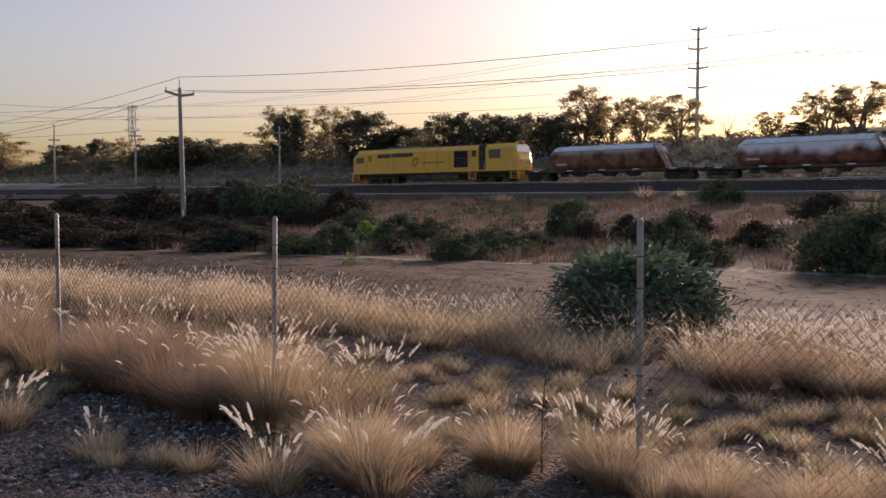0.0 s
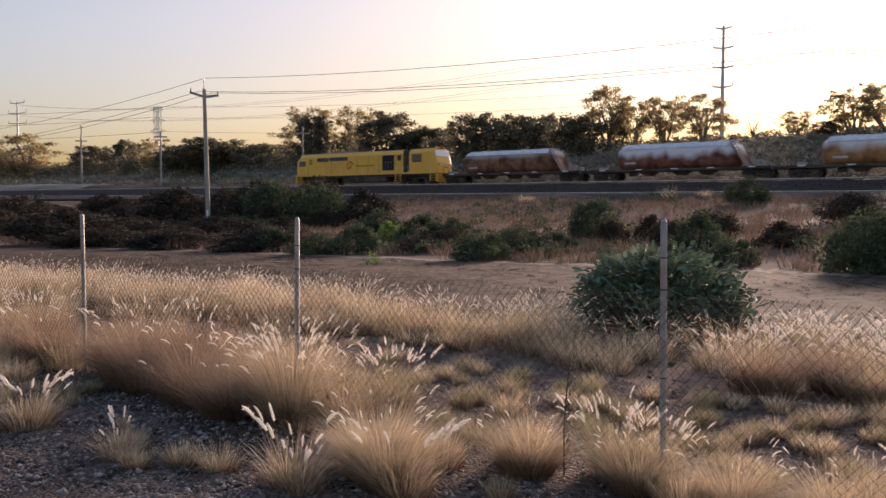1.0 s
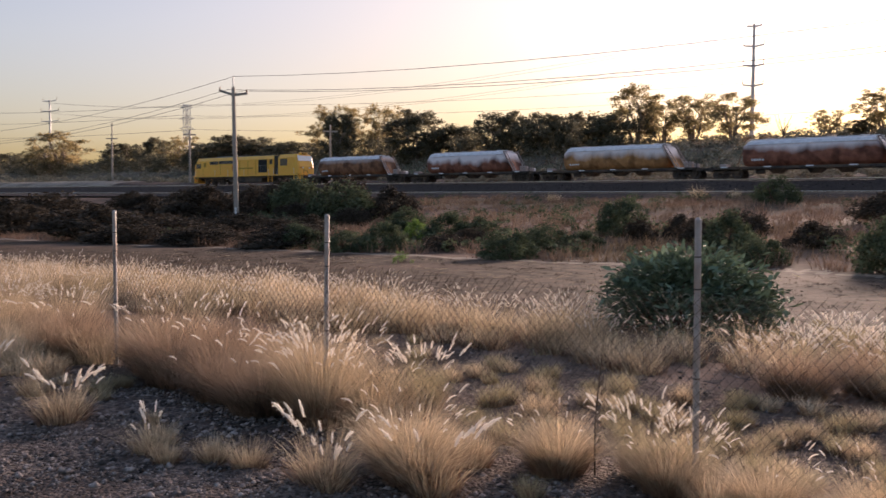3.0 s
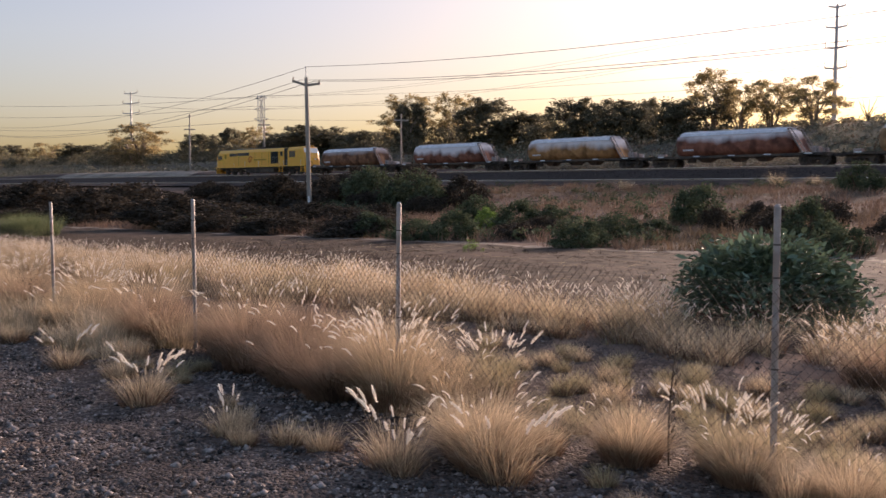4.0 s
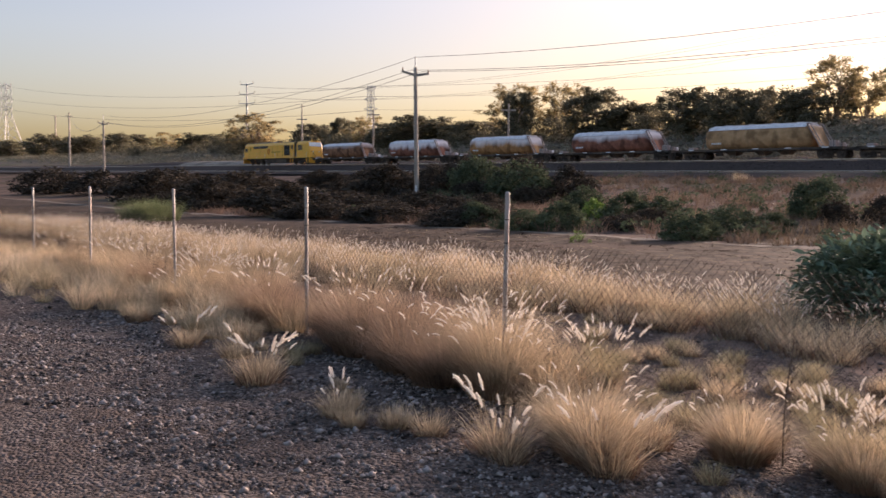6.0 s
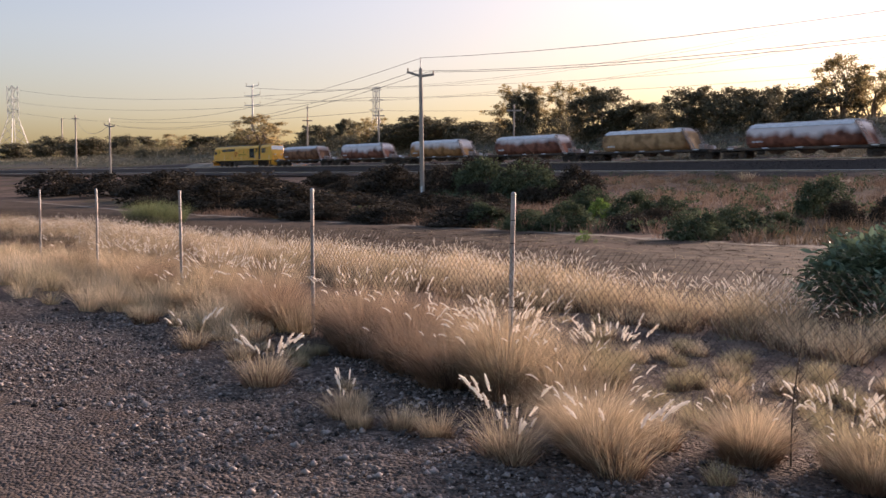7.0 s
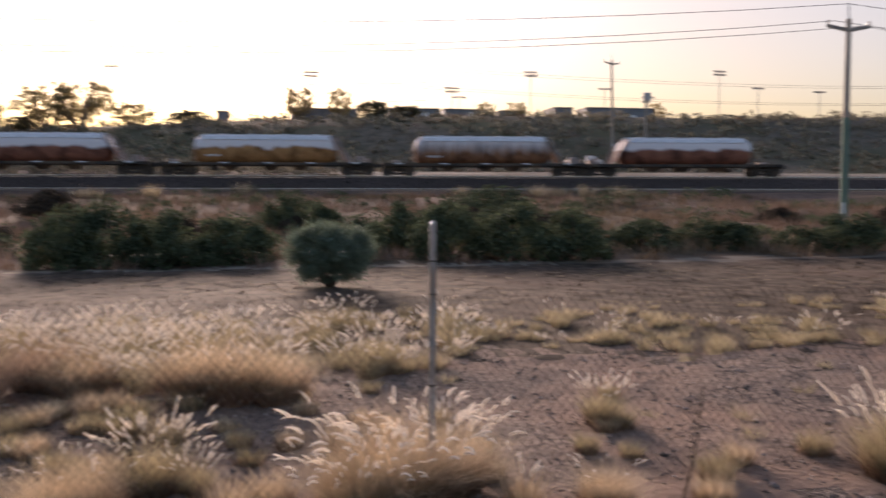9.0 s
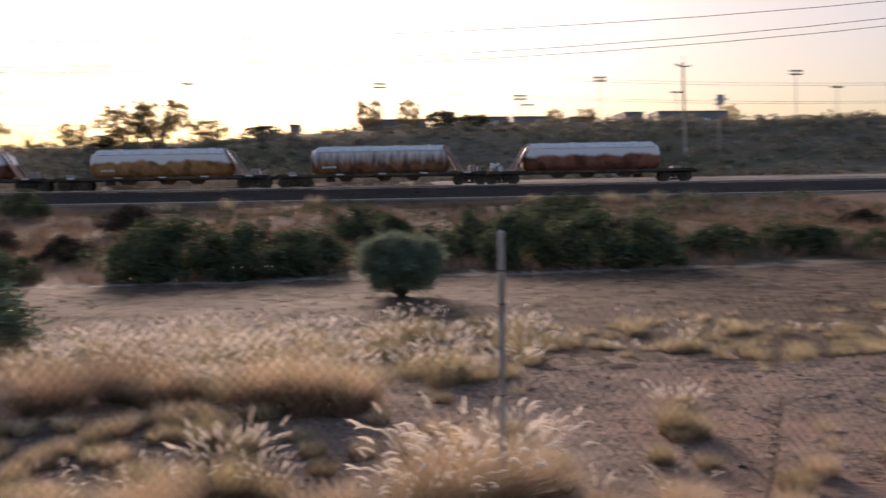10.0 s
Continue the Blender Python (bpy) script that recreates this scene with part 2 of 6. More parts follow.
def tank_mat(name, low, high, dust, edge, wobble, soft=0.2, run=0.22, full=0.92):
    """Painted or rusty tank side with pale product dust that has run down from the top in an uneven line."""
    m = mat(name, low, high, 1.6, 0.8, 0.0, 0.12, tuple(0.55 * v for v in low), 0.9)
    t, n = m.node_tree, m.node_tree.nodes
    p = n["Principled BSDF"]
    col = p.inputs["Base Color"].links[0].from_socket
    co, sp = n.new("ShaderNodeTexCoord"), n.new("ShaderNodeSeparateXYZ")
    t.links.new(co.outputs["Object"], sp.inputs["Vector"])
    mp, no = n.new("ShaderNodeMapping"), n.new("ShaderNodeTexNoise")
    mp.inputs["Scale"].default_value = (0.55 if run < 1 else 2.4, 0.3, min(run, 0.4))
    mp.inputs["Location"].default_value = (edge * 7.7, wobble * 3.1, 0)
    no.inputs["Scale"].default_value, no.inputs["Detail"].default_value = 1.2, 5
    t.links.new(co.outputs["Object"], mp.inputs["Vector"])
    t.links.new(mp.outputs["Vector"], no.inputs["Vector"])
    ad = n.new("ShaderNodeMath")
    ad.operation, ad.inputs[1].default_value = "MULTIPLY_ADD", wobble
    t.links.new(no.outputs["Fac"], ad.inputs[0])
    t.links.new(sp.outputs["Z"], ad.inputs[2])
    mr = n.new("ShaderNodeMapRange")
    mr.inputs["From Min"].default_value, mr.inputs["From Max"].default_value = edge + wobble * 0.5 - soft, edge + wobble * 0.5 + soft
    mr.inputs["To Max"].default_value = full
    t.links.new(ad.outputs["Value"], mr.inputs["Value"])
    mx = n.new("ShaderNodeMix")
    mx.data_type = "RGBA"
    t.links.new(mr.outputs["Result"], mx.inputs["Factor"])
    t.links.new(col, mx.inputs["A"])
    mx.inputs["B"].default_value = (*dust, 1)
    t.links.new(mx.outputs["Result"], p.inputs["Base Color"])
    return m


DUST = (0.92, 0.84, 0.82)
BROWN, RUSTRED, ORANGE = ((0.22, 0.095, 0.05), (0.38, 0.18, 0.09)), ((0.23, 0.085, 0.055), (0.38, 0.15, 0.09)), ((0.41, 0.19, 0.07), (0.55, 0.28, 0.11))
TANK_BROWN = tank_mat("brown_tank", *BROWN, DUST, 2.62, 0.8, 0.35, full=0.6)
TANK_PATCHED = tank_mat("patched_rust_tank", *RUSTRED, DUST, 2.15, 2.2, 0.3, full=0.85)
TANK_ORANGE = tank_mat("orange_tank", *ORANGE, DUST, 2.3, 2.0, 0.35, full=0.8)
TANK_RED = tank_mat("rust_red_tank", *RUSTRED, DUST, 2.35, 1.5, 0.3, full=0.85)
TANK_OCHRE = tank_mat("ochre_tank", (0.46, 0.26, 0.12), (0.58, 0.35, 0.18), DUST, 2.9, 0.4, 0.2, full=0.7)
TANK_WHITED = tank_mat("dust_whited_rust_tank", *RUSTRED, DUST, 2.1, 0.9, 0.12)
TANK_WHITED_BROWN = tank_mat("dust_whited_brown_tank", *BROWN, DUST, 2.15, 0.9, 0.14)
TANK_WHITED_ORANGE = tank_mat("dust_whited_orange_tank", *ORANGE, DUST, 2.1, 1.3, 0.10)
TANK_STREAKED = tank_mat("streaked_brown_tank", *BROWN, DUST, 2.2, 2.0, 0.5, 1.5, 0.75)

# ---- mesh helpers ----
RNG = np.random.default_rng(7)


def mesh_np(name, verts, tris, material):
    me = bpy.data.meshes.new(name)
    verts, tris = np.asarray(verts, np.float32), np.asarray(tris, np.int32)
    me.vertices.add(len(verts))
    me.vertices.foreach_set("co", verts.ravel())
    me.loops.add(tris.size)
    me.loops.foreach_set("vertex_index", tris.ravel())
    me.polygons.add(len(tris))
    me.polygons.foreach_set("loop_start", np.arange(0, tris.size, 3, dtype=np.int32))
    me.materials.append(material)
    me.update(calc_edges=True)
    return me


def merge(sets):
    vs, ts, k = [], [], 0
    for v, t in sets:
        vs.append(v)
        ts.append(t + k)
        k += len(v)
    return np.concatenate(vs), np.concatenate(ts)


def part(name, bm, material, parent=None, label="", smooth=False):
    me = bpy.data.meshes.new(name)
    bm.to_mesh(me)
    bm.free()
    if smooth:
        for f in me.polygons:
            f.use_smooth = True
    me.materials.append(material)
    ob = new(name, me)
    if parent:
        ob.parent = parent
    return tagged(ob, label) if label else ob


def thing(name, label, category, group="", m=None):
    ob = tagged(new(name), label, category, group)
    ob.empty_display_size = 0.2
    if m is not None:
        ob.matrix_world = m
    return ob


def box(bm, x0, x1, y0, y1, z0, z1, bevel=0.0):
    r = bmesh.ops.create_cube(bm, size=1, matrix=Matrix.Translation(((x0 + x1) / 2, (y0 + y1) / 2, (z0 + z1) / 2)) @ Matrix.Diagonal((x1 - x0, y1 - y0, z1 - z0, 1)))
    if bevel:
        es = list({e for v in r["verts"] for e in v.link_edges})
        bmesh.ops.bevel(bm, geom=es, offset=bevel, segments=2, affect="EDGES", profile=0.6)
    return bm


def boxes(*specs, bevel=0.0):
    bm = bmesh.new()
    for s in specs:
        box(bm, *s, bevel=bevel)
    return bm


def rod(bm, a, b, r0, r1=None, n=6):
    a, b = Vector(a), Vector(b)
    r1 = r0 if r1 is None else r1
    d = b - a
    m = Matrix.Translation((a + b) / 2) @ d.to_track_quat("Z", "Y").to_matrix().to_4x4()
    bmesh.ops.create_cone(bm, cap_ends=True, segments=n, radius1=r0, radius2=r1, depth=d.length, matrix=m)
    return bm


def rods(*specs):
    bm = bmesh.new()
    for s in specs:
        rod(bm, *s)
    return bm


def loft(bm, rings):
    """Skin closed rings of points, with capped ends."""
    vs = [[bm.verts.new(p) for p in r] for r in rings]
    n = len(vs[0])
    for p, q in zip(vs, vs[1:]):
        for i in range(n):
            bm.faces.new((p[i], p[(i + 1) % n], q[(i + 1) % n], q[i]))
    bm.faces.new(list(reversed(vs[0])))
    bm.faces.new(vs[-1])
    bmesh.ops.recalc_face_normals(bm, faces=bm.faces)
    return bm

# ---- the lie of the land ----
BEND, AWAY = 0.784e-3, 70.0
TURN0 = radians(-4.73 + 90)
FOOT = (AWAY * math.sin(radians(4.73)), AWAY * math.cos(radians(4.73)))
HUB = (FOOT[0] - math.cos(TURN0) / BEND, FOOT[1] - math.sin(TURN0) / BEND)


def rail_z(u):
    return 3.82 + 0.0021 * max(-60, min(150, u))


def track(u, w=0.0):
    """Place on the railway u metres along it to the left and w metres beyond its middle, and its heading."""
    th = TURN0 + BEND * u
    r = 1 / BEND + w
    return HUB[0] + r * math.cos(th), HUB[1] + r * math.sin(th), th


def ease(a, b, x):
    t = np.clip((x - a) / (b - a), 0, 1)
    return t * t * (3 - 2 * t)


def ground_z(x, y):
    x, y = np.asarray(x, float), np.asarray(y, float)
    w = np.hypot(x - HUB[0], y - HUB[1]) - 1 / BEND
    low = -0.012 * np.clip(-x - 8, 0, 52)
    near = low * (1 - ease(22, 50, 70 + w)) + np.interp(70 + w, [0, 22.5, 38, 54, 60, 63], [0, 0, 0.75, 1.9, 2.2, 2.25])
    up = 0.0021 * np.clip(-x, -60, 150)
    bed = np.interp(w, [-5.8, -3, 3, 5, 8, 14], [2.25, 2.6, 3.0, 3.5, 4.25, 4.7]) + up * ease(-9, -5.8, w)
    bed = bed + 0.6 * ease(5, 10, w) * (1 - ease(15, 24, w)) * ease(-120, -150, x) * (1 - ease(-190, -230, x))
    rise = np.interp(x, [-420, -200, -60, -30, 0, 30], [4.0, 5.0, 7.0, 7.3, 9.1, 9.9]) * ease(16, 62, w)
    return np.where(w < -5.8, near + up * ease(-9, -5.8, w), bed + rise)


def rough_z(x, y):
    x, y = np.asarray(x, float), np.asarray(y, float)
    a = np.sin(x * 1.7 + 1.3 * np.sin(y * 1.1)) * np.sin(y * 1.9 + np.sin(x * 0.7)) * 0.02
    far = ease(22, 40, y)
    b = (np.sin(x * 0.31 + 2 * np.sin(y * 0.17)) * np.sin(y * 0.27 + 1.0)) * 0.22 * far * (1 - ease(58, 63, y))
    c = (np.sin(x * 0.09 + np.sin(y * 0.11)) * np.sin(y * 0.13)) * 0.5 * ease(84, 110, y) * (1 - ease(118, 132, y))
    return a + b + c


def on_ground(x, y):
    return float(ground_z(x, y) + rough_z(x, y))


def steps(*legs):
    out = []
    for a, b, s in legs:
        out += list(np.arange(a, b, s))
    return np.array(out + [legs[-1][1]])


gx = steps((-1600, -700, 60), (-700, -250, 12), (-250, -60, 4), (-60, -12, 1.0), (-12, 8, 0.16), (8, 30, 0.8), (30, 120, 4), (120, 500, 25), (500, 1600, 100))
gy = steps((-200, -20, 20), (-20, 0, 2), (0, 2, 0.3), (2, 9, 0.16), (9, 24, 0.35), (24, 66, 0.8), (66, 84, 0.9), (84, 160, 3), (160, 400, 20), (400, 2600, 200))
X, Y = np.meshgrid(gx, gy)
Z = ground_z(X, Y) + rough_z(X, Y)
nearby = (1 - ease(8, 12, Y)) * (X > -14) * (X < 10)
Z += nearby * RNG.normal(0, 0.013, Z.shape)
nx, ny = len(gx), len(gy)
idx = np.arange(nx * ny).reshape(ny, nx)
q = np.stack([idx[:-1, :-1], idx[:-1, 1:], idx[1:, 1:], idx[1:, :-1]], -1).reshape(-1, 4)
me = mesh_np("ground", np.stack([X, Y, Z], -1).reshape(-1, 3), np.concatenate([q[:, :3], q[:, [0, 2, 3]]]), GRAVEL)
for m in (DIRT, FIELD, VERGE, SLOPE, HILL, SAND, BALLAST):
    me.materials.append(m)
cx = (X[:-1, :-1] + X[1:, 1:]).ravel() / 2
cy = (Y[:-1, :-1] + Y[1:, 1:]).ravel() / 2
cw = np.hypot(cx - HUB[0], cy - HUB[1]) - 1 / BEND
jit = RNG.normal(0, 0.35, len(cx))
kind = np.where((cy + jit * 0.6 < 4.2 - 0.02 * cx) | ((cx + jit < -0.9) & (cy + jit < 7.4)), 0, 1)
kind = np.where(cy + jit > 8.9, 2, kind)
kind = np.where((cy + jit * 0.3 > 22.2), 3, kind)
kind = np.where(cy + jit > 22.9, 4, kind)
kind = np.where((cw > 3) & ((cx > 2) | ((cx < -138) & (cx > -188))), 6, kind)
kind = np.where((cw > 3) & (((cx <= 2) & (cx >= -138)) | (cx <= -188)), 7, kind)
kind = np.where(cw + jit > 12.5, 5, kind)
me.polygons.foreach_set("material_index", np.concatenate([kind, kind]).astype(np.int32))
me.polygons.foreach_set("use_smooth", np.ones(len(me.polygons), bool))
ground = tagged(new("ground", me), "dry gravelly ground, mown field, brown slope and dark hillside", "ground", kind="structure")

# ---- railway ----


def along(profile, u0, u1, du, dz=0.0, seed=0):
    """A strip of fixed cross-section (w, z over the railhead) that follows the railway."""
    us = np.arange(u0, u1 + du, du)
    bm = bmesh.new()
    rows = []
    for u in us:
        row = []
        for w, z in profile:
            x, y, _ = track(u, w)
            row.append(bm.verts.new((x, y, rail_z(u) + z + dz)))
        rows.append(row)
    for p, r in zip(rows, rows[1:]):
        for i in range(len(profile) - 1):
            bm.faces.new((p[i], p[i + 1], r[i + 1], r[i]))
    bmesh.ops.recalc_face_normals(bm, faces=bm.faces)
    return bm


RAILBOX = [(-0.07, -0.17), (-0.07, -0.15), (-0.012, -0.13), (-0.012, -0.045), (-0.036, -0.035), (-0.036, -0.004), (0.036, -0.004), (0.036, -0.035), (0.012, -0.045), (0.012, -0.13), (0.07, -0.15), (0.07, -0.17)]
HEAD = [(-0.039, -0.034), (-0.039, -0.008), (-0.03, 0.0), (0.03, 0.0), (0.039, -0.008), (0.039, -0.034)]
GAUGE = 1.067
U0, U1 = -160, 420
for k, (w0, dz) in enumerate(((0.0, 0.0), (-6.3, -1.1))):
    bank = [(-1.9 - 1.5 - 0.6 * (k == 0), -1.3 + 0.75 * k), (-1.75, -0.22), (-1.3, -0.17), (1.3, -0.17), (1.75, -0.22), (3.0, -0.85 + 0.3 * k)]
    tagged(part("ballast", along([(w + w0, z) for w, z in bank], U0, U1, 3.0, dz), BALLAST), "grey-brown crushed stone bed under the rails", "ballast", kind="structure")
    rail_track = thing("railway_track", "narrow gauge steel rails on concrete sleepers" if k == 0 else "lower second line of rails beside the bank", "railway track")
    rail_track["kind"] = "structure"
    for s in (-1, 1):
        r = part("rail", along([(w + w0 + s * (GAUGE / 2 + 0.035), z) for w, z in RAILBOX], U0, U1, 3.0, dz), RAIL, rail_track)
        part("polished_top", along([(w + w0 + s * (GAUGE / 2 + 0.035), z) for w, z in HEAD], U0, U1, 3.0, dz), RAILTOP, r, "bright worn running surface")
    ties = bmesh.new()
    for i in range(int((260 + 90) / 0.7)):
        u = -90 + i * 0.7
        x, y, th = track(u, w0)
        bmesh.ops.create_cube(ties, size=1, matrix=Matrix.Translation((x, y, rail_z(u) - 0.215 + dz)) @ Matrix.Rotation(th - math.pi / 2, 4, "Z") @ Matrix.Diagonal((0.23, 2.0, 0.13, 1)))
    tagged(part("sleepers", ties, SLEEPER, rail_track), kind="stuff")

# ---- train ----


def wheelset(parent, x, r, axle_half=0.53):
    bm = bmesh.new()
    for s in (-1, 1):
        rod(bm, (0, s * axle_half, 0), (0, s * (axle_half + 0.13), 0), r, r, 20)
        rod(bm, (0, s * (axle_half + 0.13), 0), (0, s * (axle_half + 0.15), 0), r * 0.35, r * 0.3, 10)
        rod(bm, (0, s * (axle_half - 0.03), 0), (0, s * axle_half, 0), r + 0.03, r + 0.03, 20)
    rod(bm, (0, -axle_half, 0), (0, axle_half, 0), 0.07, 0.07, 8)
    ob = part("wheelset", bm, WHEEL, parent, "worn steel wheels on an axle")
    ob.location = (x, 0, r)
    return ob


def bogie(parent, x, axles, r, long):
    bm = bmesh.new()
    for s in (-1, 1):
        y0, y1 = (s * 0.74, s * 0.86) if s > 0 else (-0.86, -0.74)
        box(bm, x - long / 2, x + long / 2, y0, y1, r + 0.05, r + 0.24, 0.03)
        for ax in axles:
            box(bm, x + ax - 0.17, x + ax + 0.17, y0 - 0.02, y1 + 0.02, r - 0.17, r + 0.17, 0.03)
        for ax in (-0.35, 0.35):
            rod(bm, (x + ax * 0.6, s * 0.8, r - 0.22), (x + ax * 0.6, s * 0.8, r + 0.05), 0.09, 0.09, 8)
        box(bm, x - 0.45, x + 0.45, y0, y1, r - 0.28, r - 0.18, 0.02)
    box(bm, x - 0.22, x + 0.22, -0.8, 0.8, r + 0.0, r + 0.3)
    fr = part("bogie_frame", bm, DARK, parent, "dark cast side frames with springs")
    return [wheelset(parent, x + ax, r) for ax in axles], fr


WHEELSETS = []


def section(x, zs, half, low=1.0):
    """One ring round a tank body: rounded belly, bulging sides and arched roof."""
    z0, z1 = zs
    h = z1 - z0
    pts = []
    for t, f in ((0.0, 0.62), (0.12, 0.86), (0.28, 0.98), (0.48, 1.0), (0.68, 0.985), (0.82, 0.94), (0.9, 0.78), (1.0, 0.4)):
        pts.append((x, -half * f, z0 + h * t))
    return pts + [(x, -y, z) for x, y, z in reversed(pts)]


def tank_wagon(material, label, tail=False):
    wag = thing("hopper_wagon", label, "rail wagon", "wagons of the goods train")
    rings = [section(-5.55, (1.35, 2.55), 0.75), section(-5.42, (1.12, 2.82), 1.02), section(-5.1, (1.0, 2.98), 1.2), section(-4.4, (0.96, 3.02), 1.26),
             section(-1.5, (0.96, 3.04), 1.27), section(1.5, (0.96, 3.04), 1.27), section(4.0, (0.96, 3.04), 1.26), section(4.7, (1.0, 2.98), 1.2), section(5.0, (1.1, 2.6), 1.06), section(5.25, (1.3, 1.9), 0.8)]
    part("tank", loft(bmesh.new(), rings), material, wag, smooth=True)
    for x in (-4.4, -1.5, 1.5, 4.0):
        bm = bmesh.new()
        loft(bm, [[(p[0] - 0.03, p[1] * 1.012, p[2] + (0.012 if p[2] > 2 else -0.012)) for p in section(x, (0.96, 3.04), 1.27)], [(p[0] + 0.03, p[1] * 1.012, p[2] + (0.012 if p[2] > 2 else -0.012)) for p in section(x, (0.96, 3.04), 1.27)]])
        part("tank_band", bm, material, wag)
    # sheet roof that oversails the flanks a little
    eave = lambda x, out: [(x, -1.21 - out, 2.70), (x, -0.98, 2.93), (x, -0.5, 3.075), (x, 0.5, 3.075), (x, 0.98, 2.93), (x, 1.21 + out, 2.70), (x, 1.17, 2.69), (x, 0.9, 2.88), (x, -0.9, 2.88), (x, -1.17, 2.69)]
    part("roof", loft(bmesh.new(), [eave(-5.05, -0.06), eave(-4.6, 0.03), eave(4.2, 0.03), eave(4.75, -0.03)]), ROOFDUST, wag, "dusty white roof sheet with a sharp eave")
    # roof walk with hatches
    walkway = part("roof_walk", boxes((-4.9, 4.8, -0.45, 0.45, 3.08, 3.12), (-4.95, 4.85, -0.49, -0.45, 3.06, 3.15), (-4.95, 4.85, 0.45, 0.49, 3.06, 3.15), bevel=0.01), ROOFDUST, wag, "pale dusty walkway along the roof")
    for x in (-3.6, -1.2, 1.2, 3.6):
        bm = bmesh.new()
        rod(bm, (x, 0, 3.1), (x, 0, 3.2), 0.36, 0.33, 14)
        part("roof_hatch", bm, ROOFDUST, walkway)
    # sloping end frame with ladder
    for s in (-1, 1):
        bm = bmesh.new()
        rod(bm, (4.75, s * 1.0, 3.0), (6.1, s * 1.05, 1.0), 0.06, 0.06, 6)
        rod(bm, (5.05, s * 0.98, 3.0), (6.4, s * 1.0, 1.0), 0.045, 0.045, 6)
        rod(bm, (4.75, s * 1.0, 3.0), (5.05, s * 0.98, 3.0), 0.045, 0.045, 6)
        for i in range(9):
            t = i / 8.5
            rod(bm, (4.75 + 1.35 * t, s * 1.0, 3.0 - 2 * t), (5.05 + 1.35 * t, s * 0.98, 3.0 - 2 * t), 0.02, 0.02, 4)
        part("end_frame", bm, ENDFRAME, wag, "pale sloping end frame with ladder rungs")
    part("end_sheet", loft(bmesh.new(), [[(4.9, -1.0, 2.85), (4.9, 1.0, 2.85), (4.95, 1.0, 2.85), (4.95, -1.0, 2.85)], [(5.85, -0.9, 1.1), (5.85, 0.9, 1.1), (5.9, 0.9, 1.1), (5.9, -0.9, 1.1)]]), material, wag)
    for s in (-1, 1):
        bm = bmesh.new()
        rod(bm, (-5.9, s * 0.9, 1.0), (-5.5, s * 0.9, 2.2), 0.035, 0.035, 6)
        part("end_strut", bm, RUST, wag)
    # underframe
    bm = boxes((-8.1, 8.1, -1.2, -1.08, 0.78, 0.98), (-8.1, 8.1, 1.08, 1.2, 0.78, 0.98), (-8.1, 8.1, -0.28, 0.28, 0.72, 0.96), (-8.1, -7.9, -1.2, 1.2, 0.72, 0.98), (7.9, 8.1, -1.2, 1.2, 0.72, 0.98), (-8.1, -5.6, -1.2, 1.2, 0.93, 0.985), (5.4, 8.1, -1.2, 1.2, 0.93, 0.985))
    for x in (-4.5, -1.5, 1.5, 4.5):
        box(bm, x - 0.1, x + 0.1, -1.18, 1.18, 0.74, 0.95)
    part("underframe", bm, DARK, wag, "dark dusty steel underframe")
    for x0 in (-2.9, 0.1, 2.4):
        bm = bmesh.new()
        loft(bm, [[(x0 - 0.8, -0.8, 0.95), (x0 + 0.8, -0.8, 0.95), (x0 + 0.8, 0.8, 0.95), (x0 - 0.8, 0.8, 0.95)], [(x0 - 0.3, -0.4, 0.42), (x0 + 0.3, -0.4, 0.42), (x0 + 0.3, 0.4, 0.42), (x0 - 0.3, 0.4, 0.42)]])
        part("outlet_hopper", bm, DARK, wag)
    part("air_reservoir", rods(((-4.4, -0.7, 0.55), (-3.7, -0.7, 0.55), 0.16, 0.16, 10)), DARK, wag)
    for x in (-6.9, -3.3, 0.0, 3.2, 6.6):
        part("reflector", boxes((x - 0.3, x + 0.3, -1.213, -1.2, 0.9, 0.99)), WHITE, wag, "small pale reflective marker")
    for s in (-1, 1):
        bm = bmesh.new()
        box(bm, min(s * 8.1, s * 8.55), max(s * 8.1, s * 8.55), -0.12, 0.12, 0.7, 0.92, 0.03)
        box(bm, s * 8.6 - 0.14, s * 8.6 + 0.14, -0.16, 0.16, 0.66, 0.95, 0.04)
        part("coupler", bm, DARK, wag)
        for ss in (-1, 1):
            bm = bmesh.new()
            rod(bm, (s * 8.0, ss * 1.15, 0.95), (s * 8.0, ss * 1.15, 1.75), 0.022, 0.022, 5)
            rod(bm, (s * 7.3, ss * 1.15, 0.95), (s * 7.3, ss * 1.15, 1.55), 0.022, 0.022, 5)
            rod(bm, (s * 8.0, ss * 1.15, 1.75), (s * 7.3, ss * 1.15, 1.55), 0.022, 0.022, 5)
            part("end_railing", bm, DARK, wag)
    # brake gear on the end deck
    for spec in ((6.75, 7.35, -0.9, -0.3, 0.98, 1.5), (7.45, 7.75, -0.6, 0.1, 0.98, 1.35), (-7.4, -6.8, -1.0, -0.2, 0.98, 1.22)):
        part("brake_box", boxes(spec, bevel=0.03), ENDFRAME, wag)
    part("brake_cylinder", rods(((7.1, 0.4, 1.18), (7.1, 1.0, 1.18), 0.2, 0.2, 12)), ROOFDUST, wag)
    for i in range(7):
        x = -4.6 + i * 0.22
        part("marking_bar", boxes((x, x + 0.13, -1.262, -1.225, 1.42, 1.58)), WHITE, wag) if i < 5 and not tail else None
    axl = []
    for x in (-6.85, 6.85):
        axl += bogie(wag, x, (-0.86, 0.86), 0.42, 2.3)[0]
    WHEELSETS.append((axl, 0.42))
